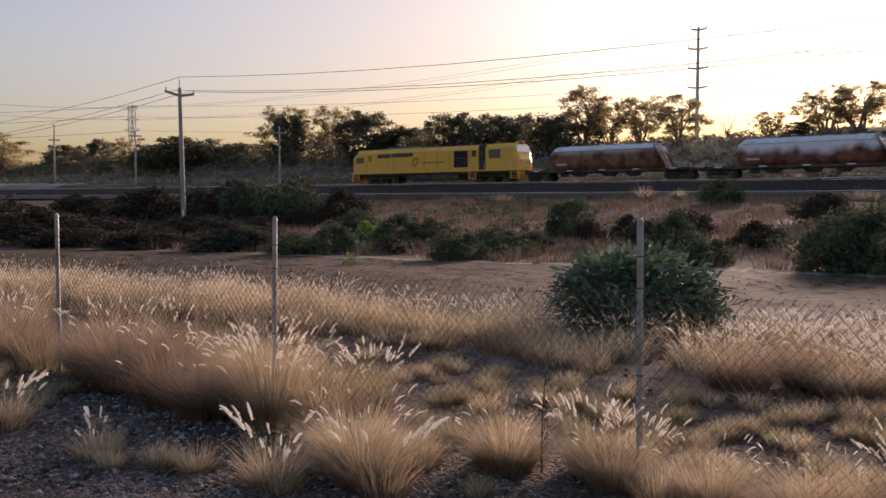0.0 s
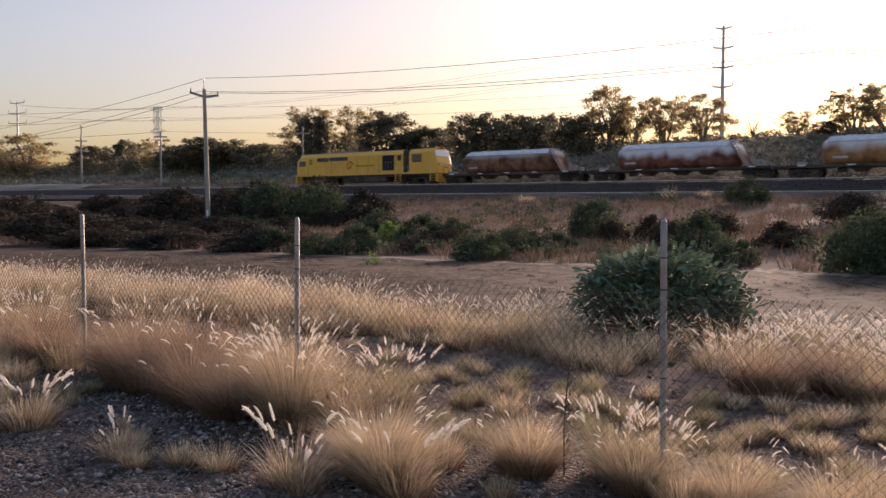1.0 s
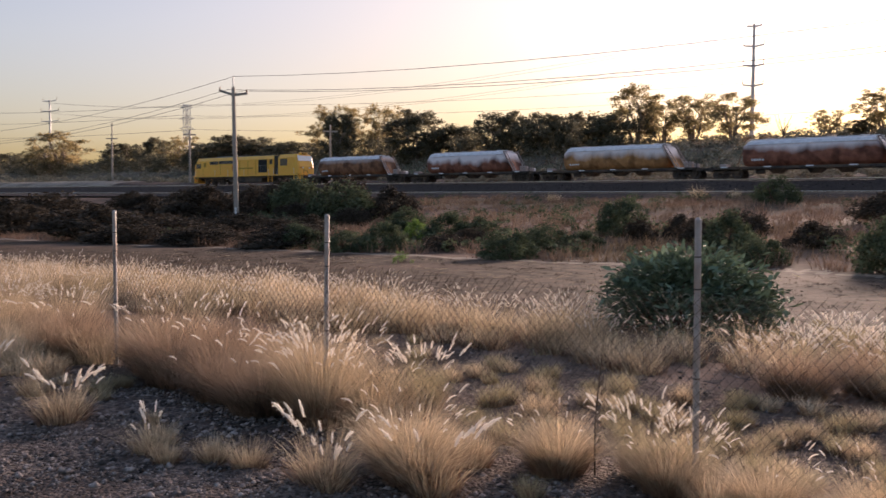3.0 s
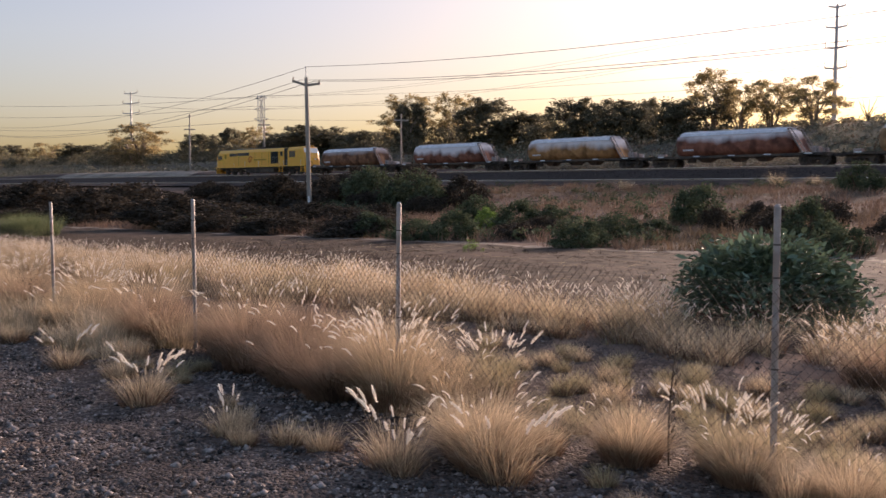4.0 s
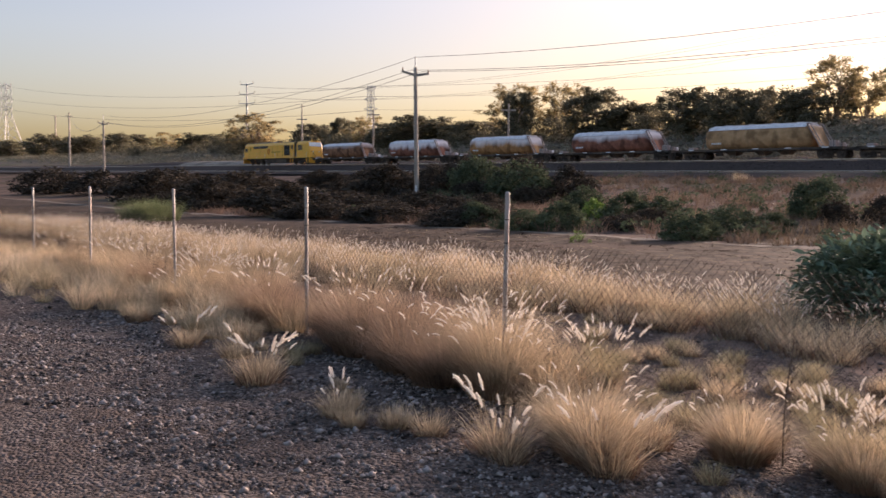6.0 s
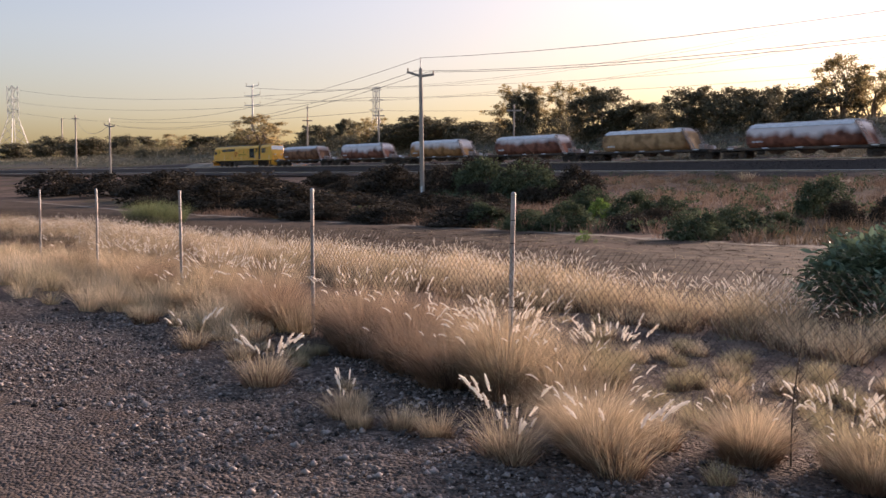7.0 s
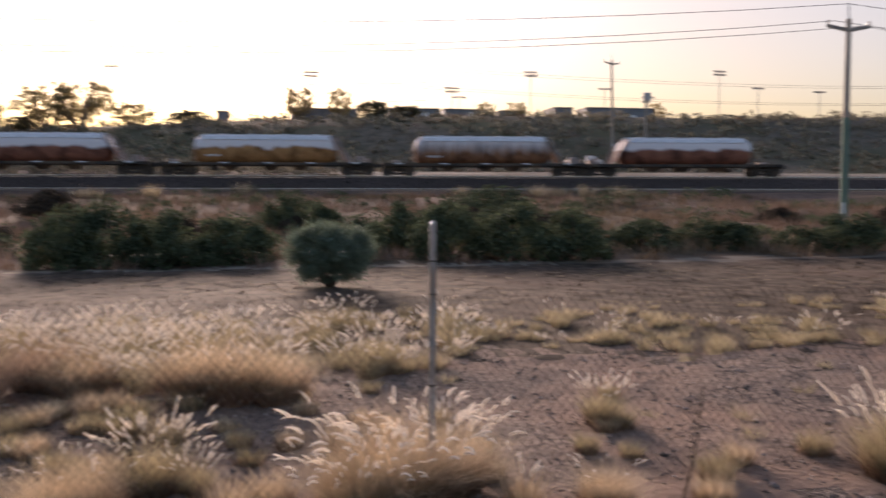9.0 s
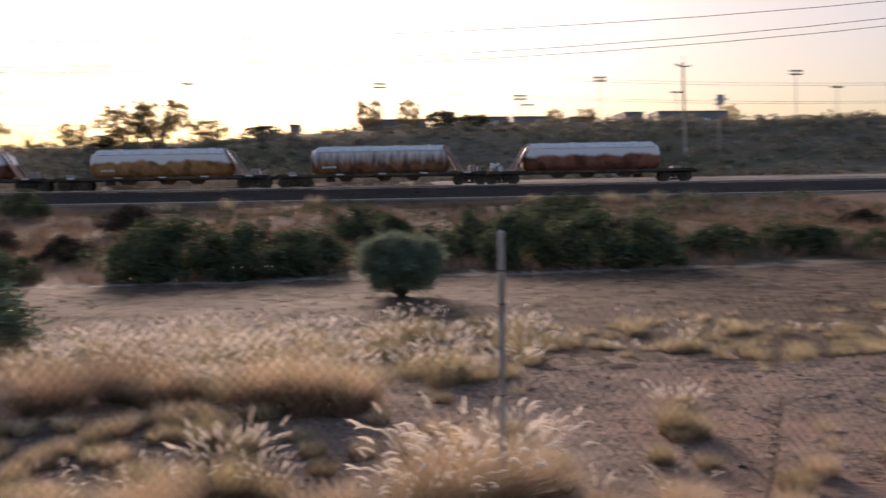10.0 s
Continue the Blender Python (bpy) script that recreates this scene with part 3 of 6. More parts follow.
    if tail:
        part("tail_marker", boxes((7.0, 7.7, -1.1, -0.7, 1.0, 1.75), bevel=0.04), WHITE, wag, "white end-of-train equipment box")
    return wag


def locomotive():
    loco = thing("locomotive", "bright yellow diesel locomotive with dark bogies", "locomotive")
    H = 3.62
    # long hood body, chamfered at the roof
    def ring(x, top, half):
        return [(x, -half, 1.15), (x, -half, top - 0.42), (x, -half + 0.32, top), (x, half - 0.32, top), (x, half, top - 0.42), (x, half, 1.15)]
    part("hood", loft(bmesh.new(), [ring(-10.3, H - 0.1, 1.3), ring(-10.15, H, 1.38), ring(5.9, H, 1.38), ring(6.0, H, 1.38)]), YELLOW, loco)
    part("front_nose", loft(bmesh.new(), [ring(-10.85, H - 0.5, 1.2), ring(-10.3, H - 0.35, 1.3)]), YELLOW, loco, "yellow end with dark windows")
    part("cab", loft(bmesh.new(), [ring(6.9, H + 0.04, 1.4), ring(9.7, H + 0.08, 1.4), ring(10.1, H, 1.36), ring(10.35, H - 0.75, 1.34), ring(10.5, 2.2, 1.3), ring(10.55, 1.5, 1.25)]), YELLOW, loco, "yellow driving cab")
    part("connecting_recess", boxes((6.0, 6.9, -1.25, 1.25, 1.15, H - 0.05)), DARK, loco)
    part("roof_panel", boxes((-9.6, 5.6, -0.85, 0.85, H - 0.01, H + 0.06), (-6.5, -2.5, -0.6, 0.6, H + 0.05, H + 0.2), bevel=0.02), ROOFGREY, loco, "dull grey-brown roof panels")
    part("exhaust_stack", boxes((-1.2, -0.3, -0.25, 0.25, H + 0.05, H + 0.3), bevel=0.03), DARK, loco)
    # side openings, on both sides
    for s in (-1, 1):
        y0, y1 = (s * 1.385, s * 1.41) if s > 0 else (-1.41, -1.385)
        for x0, x1, z0, z1 in ((-7.2, -5.35, 2.72, 3.12), (-5.2, -2.25, 2.75, 3.15)):
            grille = part("intake_grille", boxes((x0, x1, y0, y1, z0, z1), bevel=0.01), BLACK, loco, "dark louvred air intake")
            bm = bmesh.new()
            for i in range(5):
                z = z0 + 0.05 + i * (z1 - z0 - 0.08) / 4.6
                box(bm, x0 + 0.03, x1 - 0.03, min(y0, y1) - 0.006 * (s < 0), max(y0, y1) + 0.006 * (s > 0), z, z + 0.025)
            part("louvre", bm, ROOFGREY, grille)
        bay = part("radiator_opening", boxes((3.05, 4.75, y0, y1, 1.5, 3.12)), BLACK, loco, "black open radiator bay")
        bm = bmesh.new()
        yy = s * 1.43
        for x in (3.5, 3.95, 4.4):
            rod(bm, (x, yy, 1.5), (x, yy, 2.4), 0.02, 0.02, 4)
        rod(bm, (3.05, yy, 2.4), (4.75, yy, 2.4), 0.02, 0.02, 4)
        part("bay_rail", bm, ROOFGREY, bay)
        pane = part("side_window", boxes((7.35, 8.55, s * 1.4 - 0.012, s * 1.4 + 0.012, 2.35, 3.05), bevel=0.005), GLASS, loco, "dark side window")
        part("window_surround", boxes((7.28, 8.62, s * 1.4 - 0.006, s * 1.4 + 0.006, 2.28, 3.12)), DARK, pane)
        part("end_window", boxes((-10.28, -9.2, s * 1.375 - 0.02, s * 1.375 + 0.02, 2.25, 2.85)), GLASS, loco, "dark end window")
        part("small_door", boxes((5.25, 5.75, y0, y1, 2.5, 3.1)), DARK, loco)
        for x in (-8.75, -4.9, -0.8, 0.9, 2.5, 5.0):
            part("door_seam", boxes((x, x + 0.04, y0, y1, 1.3, 2.65 if x < -2 else 3.1)), mat_seam, loco)
        part("door_vent", boxes((-8.5, -8.05, y0, y1, 2.4, 3.0)), mat_seam, loco)
        # emblem: a plain swirl of two bent bars and a line of bars beside it
        bm = bmesh.new()
        for k in range(10):
            t0, t1 = k / 10 * 4.2 + 0.4, (k + 0.8) / 10 * 4.2 + 0.4
            rr = 0.52 - 0.02 * k
            p, r = (-0.9 - 1.0 + rr * math.cos(t0), 2.1 + rr * math.sin(t0)), (-0.9 - 1.0 + rr * math.cos(t1), 2.1 + rr * math.sin(t1))
            rod(bm, (p[0], s * 1.388, p[1]), (r[0], s * 1.388, r[1]), 0.09, 0.09, 6)
        rod(bm, (-1.9, s * 1.388, 1.9), (-1.65, s * 1.388, 2.3), 0.1, 0.06, 6)
        part("emblem", bm, RED, loco, "faded red swirl emblem")
        part("lettering_bar", boxes((-1.0, 1.9, y0 + 0.008 * s, y1 - 0.008 * s, 2.02, 2.16)), mat_seam, loco, "faded lettering bar")
        # walkway edge, steps and handrails
        part("sole_bar", boxes((-10.9, 10.6, min(s * 1.36, s * 1.46), max(s * 1.36, s * 1.46), 1.06, 1.22), bevel=0.01), YELLOW, loco, "yellow frame edge")
        for x in (-10.3, 5.3, 10.2):
            bm = boxes((x - 0.42, x - 0.36, min(s * 1.3, s * 1.42), max(s * 1.3, s * 1.42), 0.3, 1.07), (x + 0.36, x + 0.42, min(s * 1.3, s * 1.42), max(s * 1.3, s * 1.42), 0.3, 1.07))
            for z in (0.35, 0.6, 0.85):
                box(bm, x - 0.38, x + 0.38, min(s * 1.2, s * 1.42), max(s * 1.2, s * 1.42), z, z + 0.04)
            part("step_ladder", bm, YELLOW, loco)
        for x in (-10.5, -6.0, -3.2, 0.2, 5.1, 6.1, 6.8, 9.9):
            part("handrail", rods(((x, s * 1.47, 1.1), (x, s * 1.47, 1.95), 0.018, 0.018, 5)), WHITE, loco)
    # White paint on the windscreen stands for its reflection.
    part("windscreen", loft(bmesh.new(), [[(10.14, -1.15, 3.5), (10.14, 1.15, 3.5), (10.17, 1.15, 3.5), (10.17, -1.15, 3.5)], [(10.37, -1.18, 2.85), (10.37, 1.18, 2.85), (10.4, 1.18, 2.85), (10.4, -1.18, 2.85)]]), WHITE, loco, "windscreen with its pale reflection painted white")
    part("headlight_box", boxes((9.75, 10.14, -0.55, 0.55, H + 0.02, H + 0.24), bevel=0.03), YELLOW, loco)
    for y in (-0.28, 0.0, 0.28):
        part("headlight", rods(((10.12, y, H + 0.13), (10.17, y, H + 0.13), 0.09, 0.09, 12)), BLACK, loco)
    for y in (-0.85, -0.55, 0.55, 0.85):
        part("marker_light", boxes((10.5, 10.56, y - 0.12, y + 0.12, 1.95, 2.08)), RED if abs(y) > 0.7 else WHITE, loco)
    part("pilot", loft(bmesh.new(), [[(10.5, -1.3, 1.0), (10.5, 1.3, 1.0), (10.75, 1.25, 1.0), (10.75, -1.25, 1.0)], [(10.5, -1.2, 0.2), (10.5, 1.2, 0.2), (10.65, 1.15, 0.2), (10.65, -1.15, 0.2)]]), YELLOW, loco, "yellow pilot plate")
    part("front_pilot", boxes((-11.0, -10.85, -1.25, 1.25, 0.25, 1.0), bevel=0.03), YELLOW, loco)
    part("fuel_tank", boxes((-3.3, 3.4, -1.2, 1.2, 0.3, 0.98), bevel=0.12), DARK, loco)
    part("frame", boxes((-10.8, 10.5, -1.2, 1.2, 0.85, 1.15)), DARK, loco)
    for s in (-1, 1):
        part("coupler", boxes((s * 11.05 - 0.35, s * 11.05 + 0.35, -0.15, 0.15, 0.66, 0.95), bevel=0.04), DARK, loco)
    axl = []
    for x in (-7.1, 7.1):
        axl += bogie(loco, x, (-1.75, 0.0, 1.75), 0.48, 4.6)[0]
    WHEELSETS.append((axl, 0.48))
    return loco


mat_seam = mat("faded_marking", (0.40, 0.22, 0.03), (0.52, 0.29, 0.03), 3, 0.6, 0, 0)
loco = locomotive()
STYLES = [(TANK_BROWN, "brown barrel hopper wagon with pale dusty roof"), (TANK_PATCHED, "rust-red hopper wagon with white dust on its flanks"), (TANK_ORANGE, "orange-brown hopper wagon with pale dusty patches"),
          (TANK_RED, "rust-brown hopper wagon streaked with white dust"), (TANK_OCHRE, "plain ochre hopper wagon with a row of marks"), (TANK_PATCHED, "rust-red hopper wagon, dust-white upper half"),
          (TANK_ORANGE, "orange hopper wagon, dust-white upper half"), (TANK_WHITED_BROWN, "brown hopper wagon, dust-white upper half"), (TANK_WHITED, "rust-red hopper wagon under pale dust"),
          (TANK_WHITED_ORANGE, "orange hopper wagon with a wavy white dusted top"), (TANK_STREAKED, "faded brown hopper wagon with white roof edge"), (TANK_WHITED, "last rust-red hopper wagon, white-dusted top")]
EDGES = [24.95 + 17.4 * k for k in range(7)] + [145.9, 162.4, 179.3, 196.2]
TRAIN = [(loco, 10.9, 0)]
for k, (m, label) in enumerate(STYLES):
    last = k == 11
    TRAIN.append((tank_wagon(m, label, last), 217.9 if last else EDGES[k] + 5.4, 180 if last else 0))
NOSE, SPEED = 71.15, 13.25


def rolled(t):
    """Metres that the train has gone at t seconds: a nearly even pace, a little slower at first."""
    return SPEED * t - float(np.interp(t, [0, 1, 2, 3, 4, 5, 6, 6.7, 7.5, 8.2, 9, 10], [0.55, 0.95, 1.25, 1.38, 1.42, 1.42, 1.3, 1.0, 0.6, 0.4, 0.2, -0.1]))


def on_rails(u, turn=0):
    x, y, th = track(u)
    return pose(x, y, rail_z(u), 0, 0, math.degrees(th) - 90 + turn)

# ---- fence ----
FENCE_Y = 4.7
post_proto = None
for x in (-32.4, -28.8, -25.3, -21.8, -18.3, -14.9, -11.41, -7.99, -5.0, -2.0, 0.91, 4.25, 7.3):
    z = on_ground(x, FENCE_Y)
    if post_proto is None:
        bm = rods(((0, 0, -0.3), (0, 0, 1.5), 0.019, 0.019, 14))
        post_proto = thing("fence_post", "weathered galvanised steel pipe fence post", "fence post", "posts of the wire fence")
        pipe = part("pipe", bm, GALV, post_proto)
        bm = rods(((0, 0, 1.49), (0, 0, 1.505), 0.020, 0.019, 14), ((0, 0, 1.505), (0, 0, 1.52), 0.019, 0.008, 14))
        part("cap", bm, GALV, pipe)
        for h in (1.12, 0.62, 0.1, 1.3):
            part("tie_wire", rods(((0, 0, h - 0.004), (0, 0, h + 0.004), 0.020, 0.020, 10)), WIRE, post_proto)
        post_proto.matrix_world = pose(x, FENCE_Y, z)
        lean = random.Random(5)
    else:
        copy_thing(post_proto, pose(x, FENCE_Y, z, lean.uniform(-0.6, 0.6), lean.uniform(-0.7, 0.7), lean.uniform(0, 360)))


def wires(a, b, r):
    """Three-sided straight wires from a to b (arrays)."""
    a, b = np.asarray(a, float), np.asarray(b, float)
    n = len(a)
    off = np.array([(math.cos(t) * r, math.sin(t) * r) for t in (0.5, 2.6, 4.7)])
    V = np.zeros((n, 6, 3))
    for i in range(3):
        for j, e in enumerate((a, b)):
            V[:, j * 3 + i] = e
            V[:, j * 3 + i, 1] += off[i, 1]
            V[:, j * 3 + i, 0] += off[i, 0]
    T = np.array([(0, 1, 4), (0, 4, 3), (1, 2, 5), (1, 5, 4), (2, 0, 3), (2, 3, 5)])
    return V.reshape(-1, 3), (T[None] + 6 * np.arange(n)[:, None, None]).reshape(-1, 3)


chain = thing("chain_link_fence", "thin rusty chain-link mesh between steel posts, darkened as if backlit", "fence")
PITCH, TOP, LOW = 0.058, 1.12, 0.04
run = (TOP - LOW) / 1.15
x0 = np.arange(-33, 7.5, PITCH)
sets = []
for s in (-1, 1):
    xa, xb = x0, x0 + s * run
    ga, gb = ground_z(xa, np.full_like(xa, FENCE_Y)), ground_z(xb, np.full_like(xb, FENCE_Y))
    sag = 0.012 * np.sin(x0 * 2.1)
    yy = FENCE_Y - 0.028 + 0.006 * s + 0.015 * np.sin(x0 * 0.9)
    sets.append(wires(np.stack([xa, yy, ga + LOW], 1), np.stack([xb, yy, gb + TOP + sag], 1), 0.0018))
tagged(new("mesh_wire", mesh_np("mesh_wire", *merge(sets), WIRE)), kind="stuff").parent = chain
for h, r in ((1.12, 0.002), (0.62, 0.002), (1.24, 0.0018), (1.36, 0.0018), (0.06, 0.002)):
    xs = np.linspace(-33, 7.5, 60)
    zs = ground_z(xs, np.full_like(xs, FENCE_Y)) + h - 0.012 * np.abs(np.sin(xs))
    p = np.stack([xs, np.full_like(xs, FENCE_Y - 0.03), zs], 1)
    v, t = wires(p[:-1], p[1:], r)
    me = mesh_np("line_wire", v, t, WIRE)
    new("line_wire", me).parent = chain

# ---- grasses ----


def blades(base, turn, lean, curl, height, width, segs):
    """Tapering bent blades: base (n,3), the rest (n)."""
    n = len(base)
    side = turn + math.pi / 2 + RNG.normal(0, 0.5, n)
    sx, sy = np.cos(side) * width / 2, np.sin(side) * width / 2
    dx, dy = np.cos(turn), np.sin(turn)
    V = np.zeros((n, 2 * segs + 1, 3))
    for i in range(segs + 1):
        t = i / segs
        out = height * (lean * t + curl * t * t)
        up = height * (t - 0.55 * np.abs(curl) * t * t)
        c = base + np.stack([dx * out, dy * out, up], 1)
        if i < segs:
            k = 1 - 0.75 * t
            V[:, 2 * i] = c - np.stack([sx * k, sy * k, 0 * sx], 1)
            V[:, 2 * i + 1] = c + np.stack([sx * k, sy * k, 0 * sx], 1)
        else:
            V[:, 2 * segs] = c
    T = []
    for i in range(segs - 1):
        T += [(2 * i, 2 * i + 1, 2 * i + 3), (2 * i, 2 * i + 3, 2 * i + 2)]
    T.append((2 * segs - 2, 2 * segs - 1, 2 * segs))
    T = np.array(T)
    return V.reshape(-1, 3), (T[None] + V.shape[1] * np.arange(n)[:, None, None]).reshape(-1, 3)


def spindles(base, turn, pitch, bend, length, radius, sides=4, rings=4, hairs=0):
    """Soft seed heads: bent spindles, with hairs that stand off them."""
    n = len(base)
    R = np.zeros((n, rings + 1, sides, 3))
    for i in range(rings + 1):
        t = i / rings
        p = pitch - bend * t
        # the head's middle line, bending over as it goes
        mx = length * t * np.cos(pitch - bend * t * 0.5)
        mz = length * t * np.sin(pitch - bend * t * 0.5)
        r = radius * (0.25 + 0.95 * math.sin(math.pi * min(1, 0.12 + 0.83 * t)) ** 0.7)
        for j in range(sides):
            a = 2 * math.pi * j / sides + i * 0.6
            ox = -np.sin(p) * math.cos(a) * r
            oz = np.cos(p) * math.cos(a) * r
            oy = math.sin(a) * r
            h = mx + ox
            R[:, i, j] = base + np.stack([np.cos(turn) * h - np.sin(turn) * oy, np.sin(turn) * h + np.cos(turn) * oy, mz + oz], 1)
    V = R.reshape(n, -1, 3)
    T = []
    for i in range(rings):
        for j in range(sides):
            a, b = i * sides + j, i * sides + (j + 1) % sides
            T += [(a, b, b + sides), (a, b + sides, a + sides)]
    T = np.array(T)
    out = [(V.reshape(-1, 3), (T[None] + V.shape[1] * np.arange(n)[:, None, None]).reshape(-1, 3))]
    if hairs:
        k = RNG.integers(0, rings * sides, (n, hairs))
        root = np.take_along_axis(V, k[..., None], 1)
        mid = R.mean(2)[:, :, :]
        ring = k // sides
        centre = np.take_along_axis(mid, ring[..., None], 1)
        nxt = np.take_along_axis(mid, np.minimum(ring + 1, rings)[..., None], 1)
        dirn = (root - centre) * 1.1 + (nxt - centre) * 0.35 + RNG.normal(0, 0.003, root.shape)
        tip = root + dirn
        wid = RNG.normal(0, 1, root.shape) * 0.0012
        H = np.stack([centre * 0.3 + root * 0.7 - wid, centre * 0.3 + root * 0.7 + wid, tip], 2).reshape(-1, 3)
        out.append((H, np.arange(len(H)).reshape(-1, 3)))
    return merge(out)


def tufts(cx, cy, count, radius, height, width=0.004, segs=3, splay=0.5, curl=0.5, z=None):
    """Blades of many tufts at once; the arguments may differ from tuft to tuft."""
    n = len(cx)
    full = lambda v: np.broadcast_to(np.asarray(v, float), (n,))
    count = full(count).astype(int)
    who = np.repeat(np.arange(n), count)
    k = len(who)
    rr = np.sqrt(RNG.random(k)) * full(radius)[who] * 0.72
    aa = RNG.random(k) * 2 * math.pi
    bx, by = cx[who] + np.cos(aa) * rr, cy[who] + np.sin(aa) * rr
    bz = (ground_z(bx, by) + rough_z(bx, by) if z is None else np.full(k, z)) - 0.02
    turn = aa + RNG.normal(0, 0.7, k)
    rel = rr / np.maximum(full(radius)[who] * 0.72, 1e-3)
    lean = full(splay)[who] * (0.15 + 0.85 * rel) * RNG.uniform(0.5, 1.2, k)
    cu = full(curl)[who] * RNG.uniform(0.1, 1.2, k)
    h = full(height)[who] * RNG.uniform(0.7, 1.45, k) * (1 - 0.2 * rel)
    return blades(np.stack([bx, by, bz], 1), turn, lean, cu, h, full(width)[who] * RNG.uniform(0.7, 1.4, k), segs)


def plumes(cx, cy, count, radius, height, length=0.11, thick=0.011, splay=0.55, z=None, sides=5, rings=5, hairs=0, droop=0.9):
    """Stems with seed heads; returns the stems and the heads."""
    n = len(cx)
    full = lambda v: np.broadcast_to(np.asarray(v, float), (n,))
    count = full(count).astype(int)
    who = np.repeat(np.arange(n), count)
    k = len(who)
    rr = np.sqrt(RNG.random(k)) * full(radius)[who] * 0.7
    aa = RNG.random(k) * 2 * math.pi
    bx, by = cx[who] + np.cos(aa) * rr, cy[who] + np.sin(aa) * rr
    bz = (ground_z(bx, by) + rough_z(bx, by)) if z is None else np.full(k, z)
    lean = splay * RNG.uniform(0.2, 1.1, k)
    cu = RNG.uniform(0.0, 0.22, k)
    h = full(height)[who] * RNG.uniform(0.78, 1.12, k)
    base = np.stack([bx, by, bz], 1)
    stems = blades(base, aa, lean, cu, h, np.full(k, 0.0032), 3)
    out, up = h * (lean + cu), h * (1 - 0.55 * cu)
    tip = base + np.stack([np.cos(aa) * out, np.sin(aa) * out, up], 1)
    pitch = np.arctan2(1 - 1.1 * cu, lean + 2 * cu)
    heads = spindles(tip - np.array([0, 0, 0.01]), aa, pitch, RNG.uniform(0.1, 1.0, k) * droop, length * RNG.uniform(0.7, 1.25, k), thick * RNG.uniform(0.8, 1.2, k), sides, rings, hairs)
    return stems, heads


def stuff(name, data, material, label, category="grass"):
    return tagged(new(name, mesh_np(name, *data, material)), label, category, kind="stuff")


# named tufts that stand singly by the fence: a few kinds, then copies
def tuft_proto(name, label, blade_n, radius, height, plume_n, material, splay=0.5, curl=0.5, plume_h=None, head=(0.08, 0.0055, 0.9), fan=0.5, group="grass tufts by the fence"):
    t = thing(name, label, "grass tuft", group)
    c = np.zeros(1)
    data = [tufts(c, c, blade_n, radius, height, 0.0033, 4, splay, curl, 0.0)]
    heads = None
    if plume_n:
        st, heads = plumes(c, c, plume_n, radius, plume_h or height, head[0], head[1], splay * fan, 0.0, 5, 5, 50, head[2])
        data.append(st)
    leaves = new("foliage", mesh_np("foliage", *merge(data), material))
    leaves.parent = t
    # This skirt of dead leaves also paints the tuft's lower shade.
    th = new("thatch", mesh_np("thatch", *tufts(c, c, blade_n * 0.9, radius * 1.45, height * 0.62, 0.0048, 3, splay * 0.95, curl * 0.8, 0.0), SHADETHATCH))
    tagged(th, "brown dead leaves and painted shade at the tuft's foot").parent = t
    if heads:
        h = tagged(new("seed_heads", mesh_np("seed_heads", *heads, PLUME)), "pale feathery seed heads", kind="stuff")
        h.parent = leaves
    return t


FINE, NOD = (0.085, 0.0048, 1.3), (0.11, 0.0072, 1.9)
PROTOS = {
    "big": tuft_proto("fountain_grass", "large golden fountain grass tuft with pale plumes", 2000, 0.21, 0.66, 48, STRAW, 0.56, 0.62, 0.66, FINE, 0.85),
    "bigb": tuft_proto("fountain_grass", "large golden fountain grass tuft, few plumes", 2000, 0.22, 0.62, 14, STRAW, 0.58, 0.66, 0.66, FINE, 1.0),
    "brown": tuft_proto("fountain_grass", "large brown fountain grass tuft, fading to straw", 1900, 0.22, 0.62, 8, BROWNSTRAW, 0.56, 0.66, 0.66, FINE, 1.0),
    "nod": tuft_proto("fountain_grass", "golden fountain grass tuft hung with nodding white plumes", 1900, 0.23, 0.60, 64, STRAW, 0.6, 0.7, 0.60, NOD, 1.2),
    "plumy": tuft_proto("fountain_grass", "fountain grass tuft crowned with many white plumes", 1100, 0.14, 0.42, 40, OLIVE, 0.5, 0.5, 0.54, (0.092, 0.0062, 0.9), 0.85),
    "sparse": tuft_proto("fountain_grass", "thin grass tuft with upright white plumes", 260, 0.10, 0.26, 8, STRAW, 0.6, 0.5, 0.30, (0.085, 0.0058, 0.7), 0.7),
    "low": tuft_proto("dry_grass_tuft", "low yellow-green dry grass tuft", 420, 0.09, 0.21, 0, OLIVE, 0.5, 0.4),
    "lowb": tuft_proto("dry_grass_tuft", "low straw-coloured dry grass tuft", 420, 0.10, 0.24, 0, STRAW, 0.5, 0.4),
}
FIRST = set()


def plant(kind, x, y, size=1.0, turn=0.0):
    m = Matrix.Translation((x, y, on_ground(x, y) - 0.02)) @ Matrix.Rotation(turn, 4, "Z") @ Matrix.Diagonal((size, size, size, 1))
    if kind not in FIRST:
        FIRST.add(kind)
        PROTOS[kind].matrix_world = m
        return PROTOS[kind]
    ob = copy_thing(PROTOS[kind], Matrix.Identity(4))
    ob.matrix_basis = m
    return ob


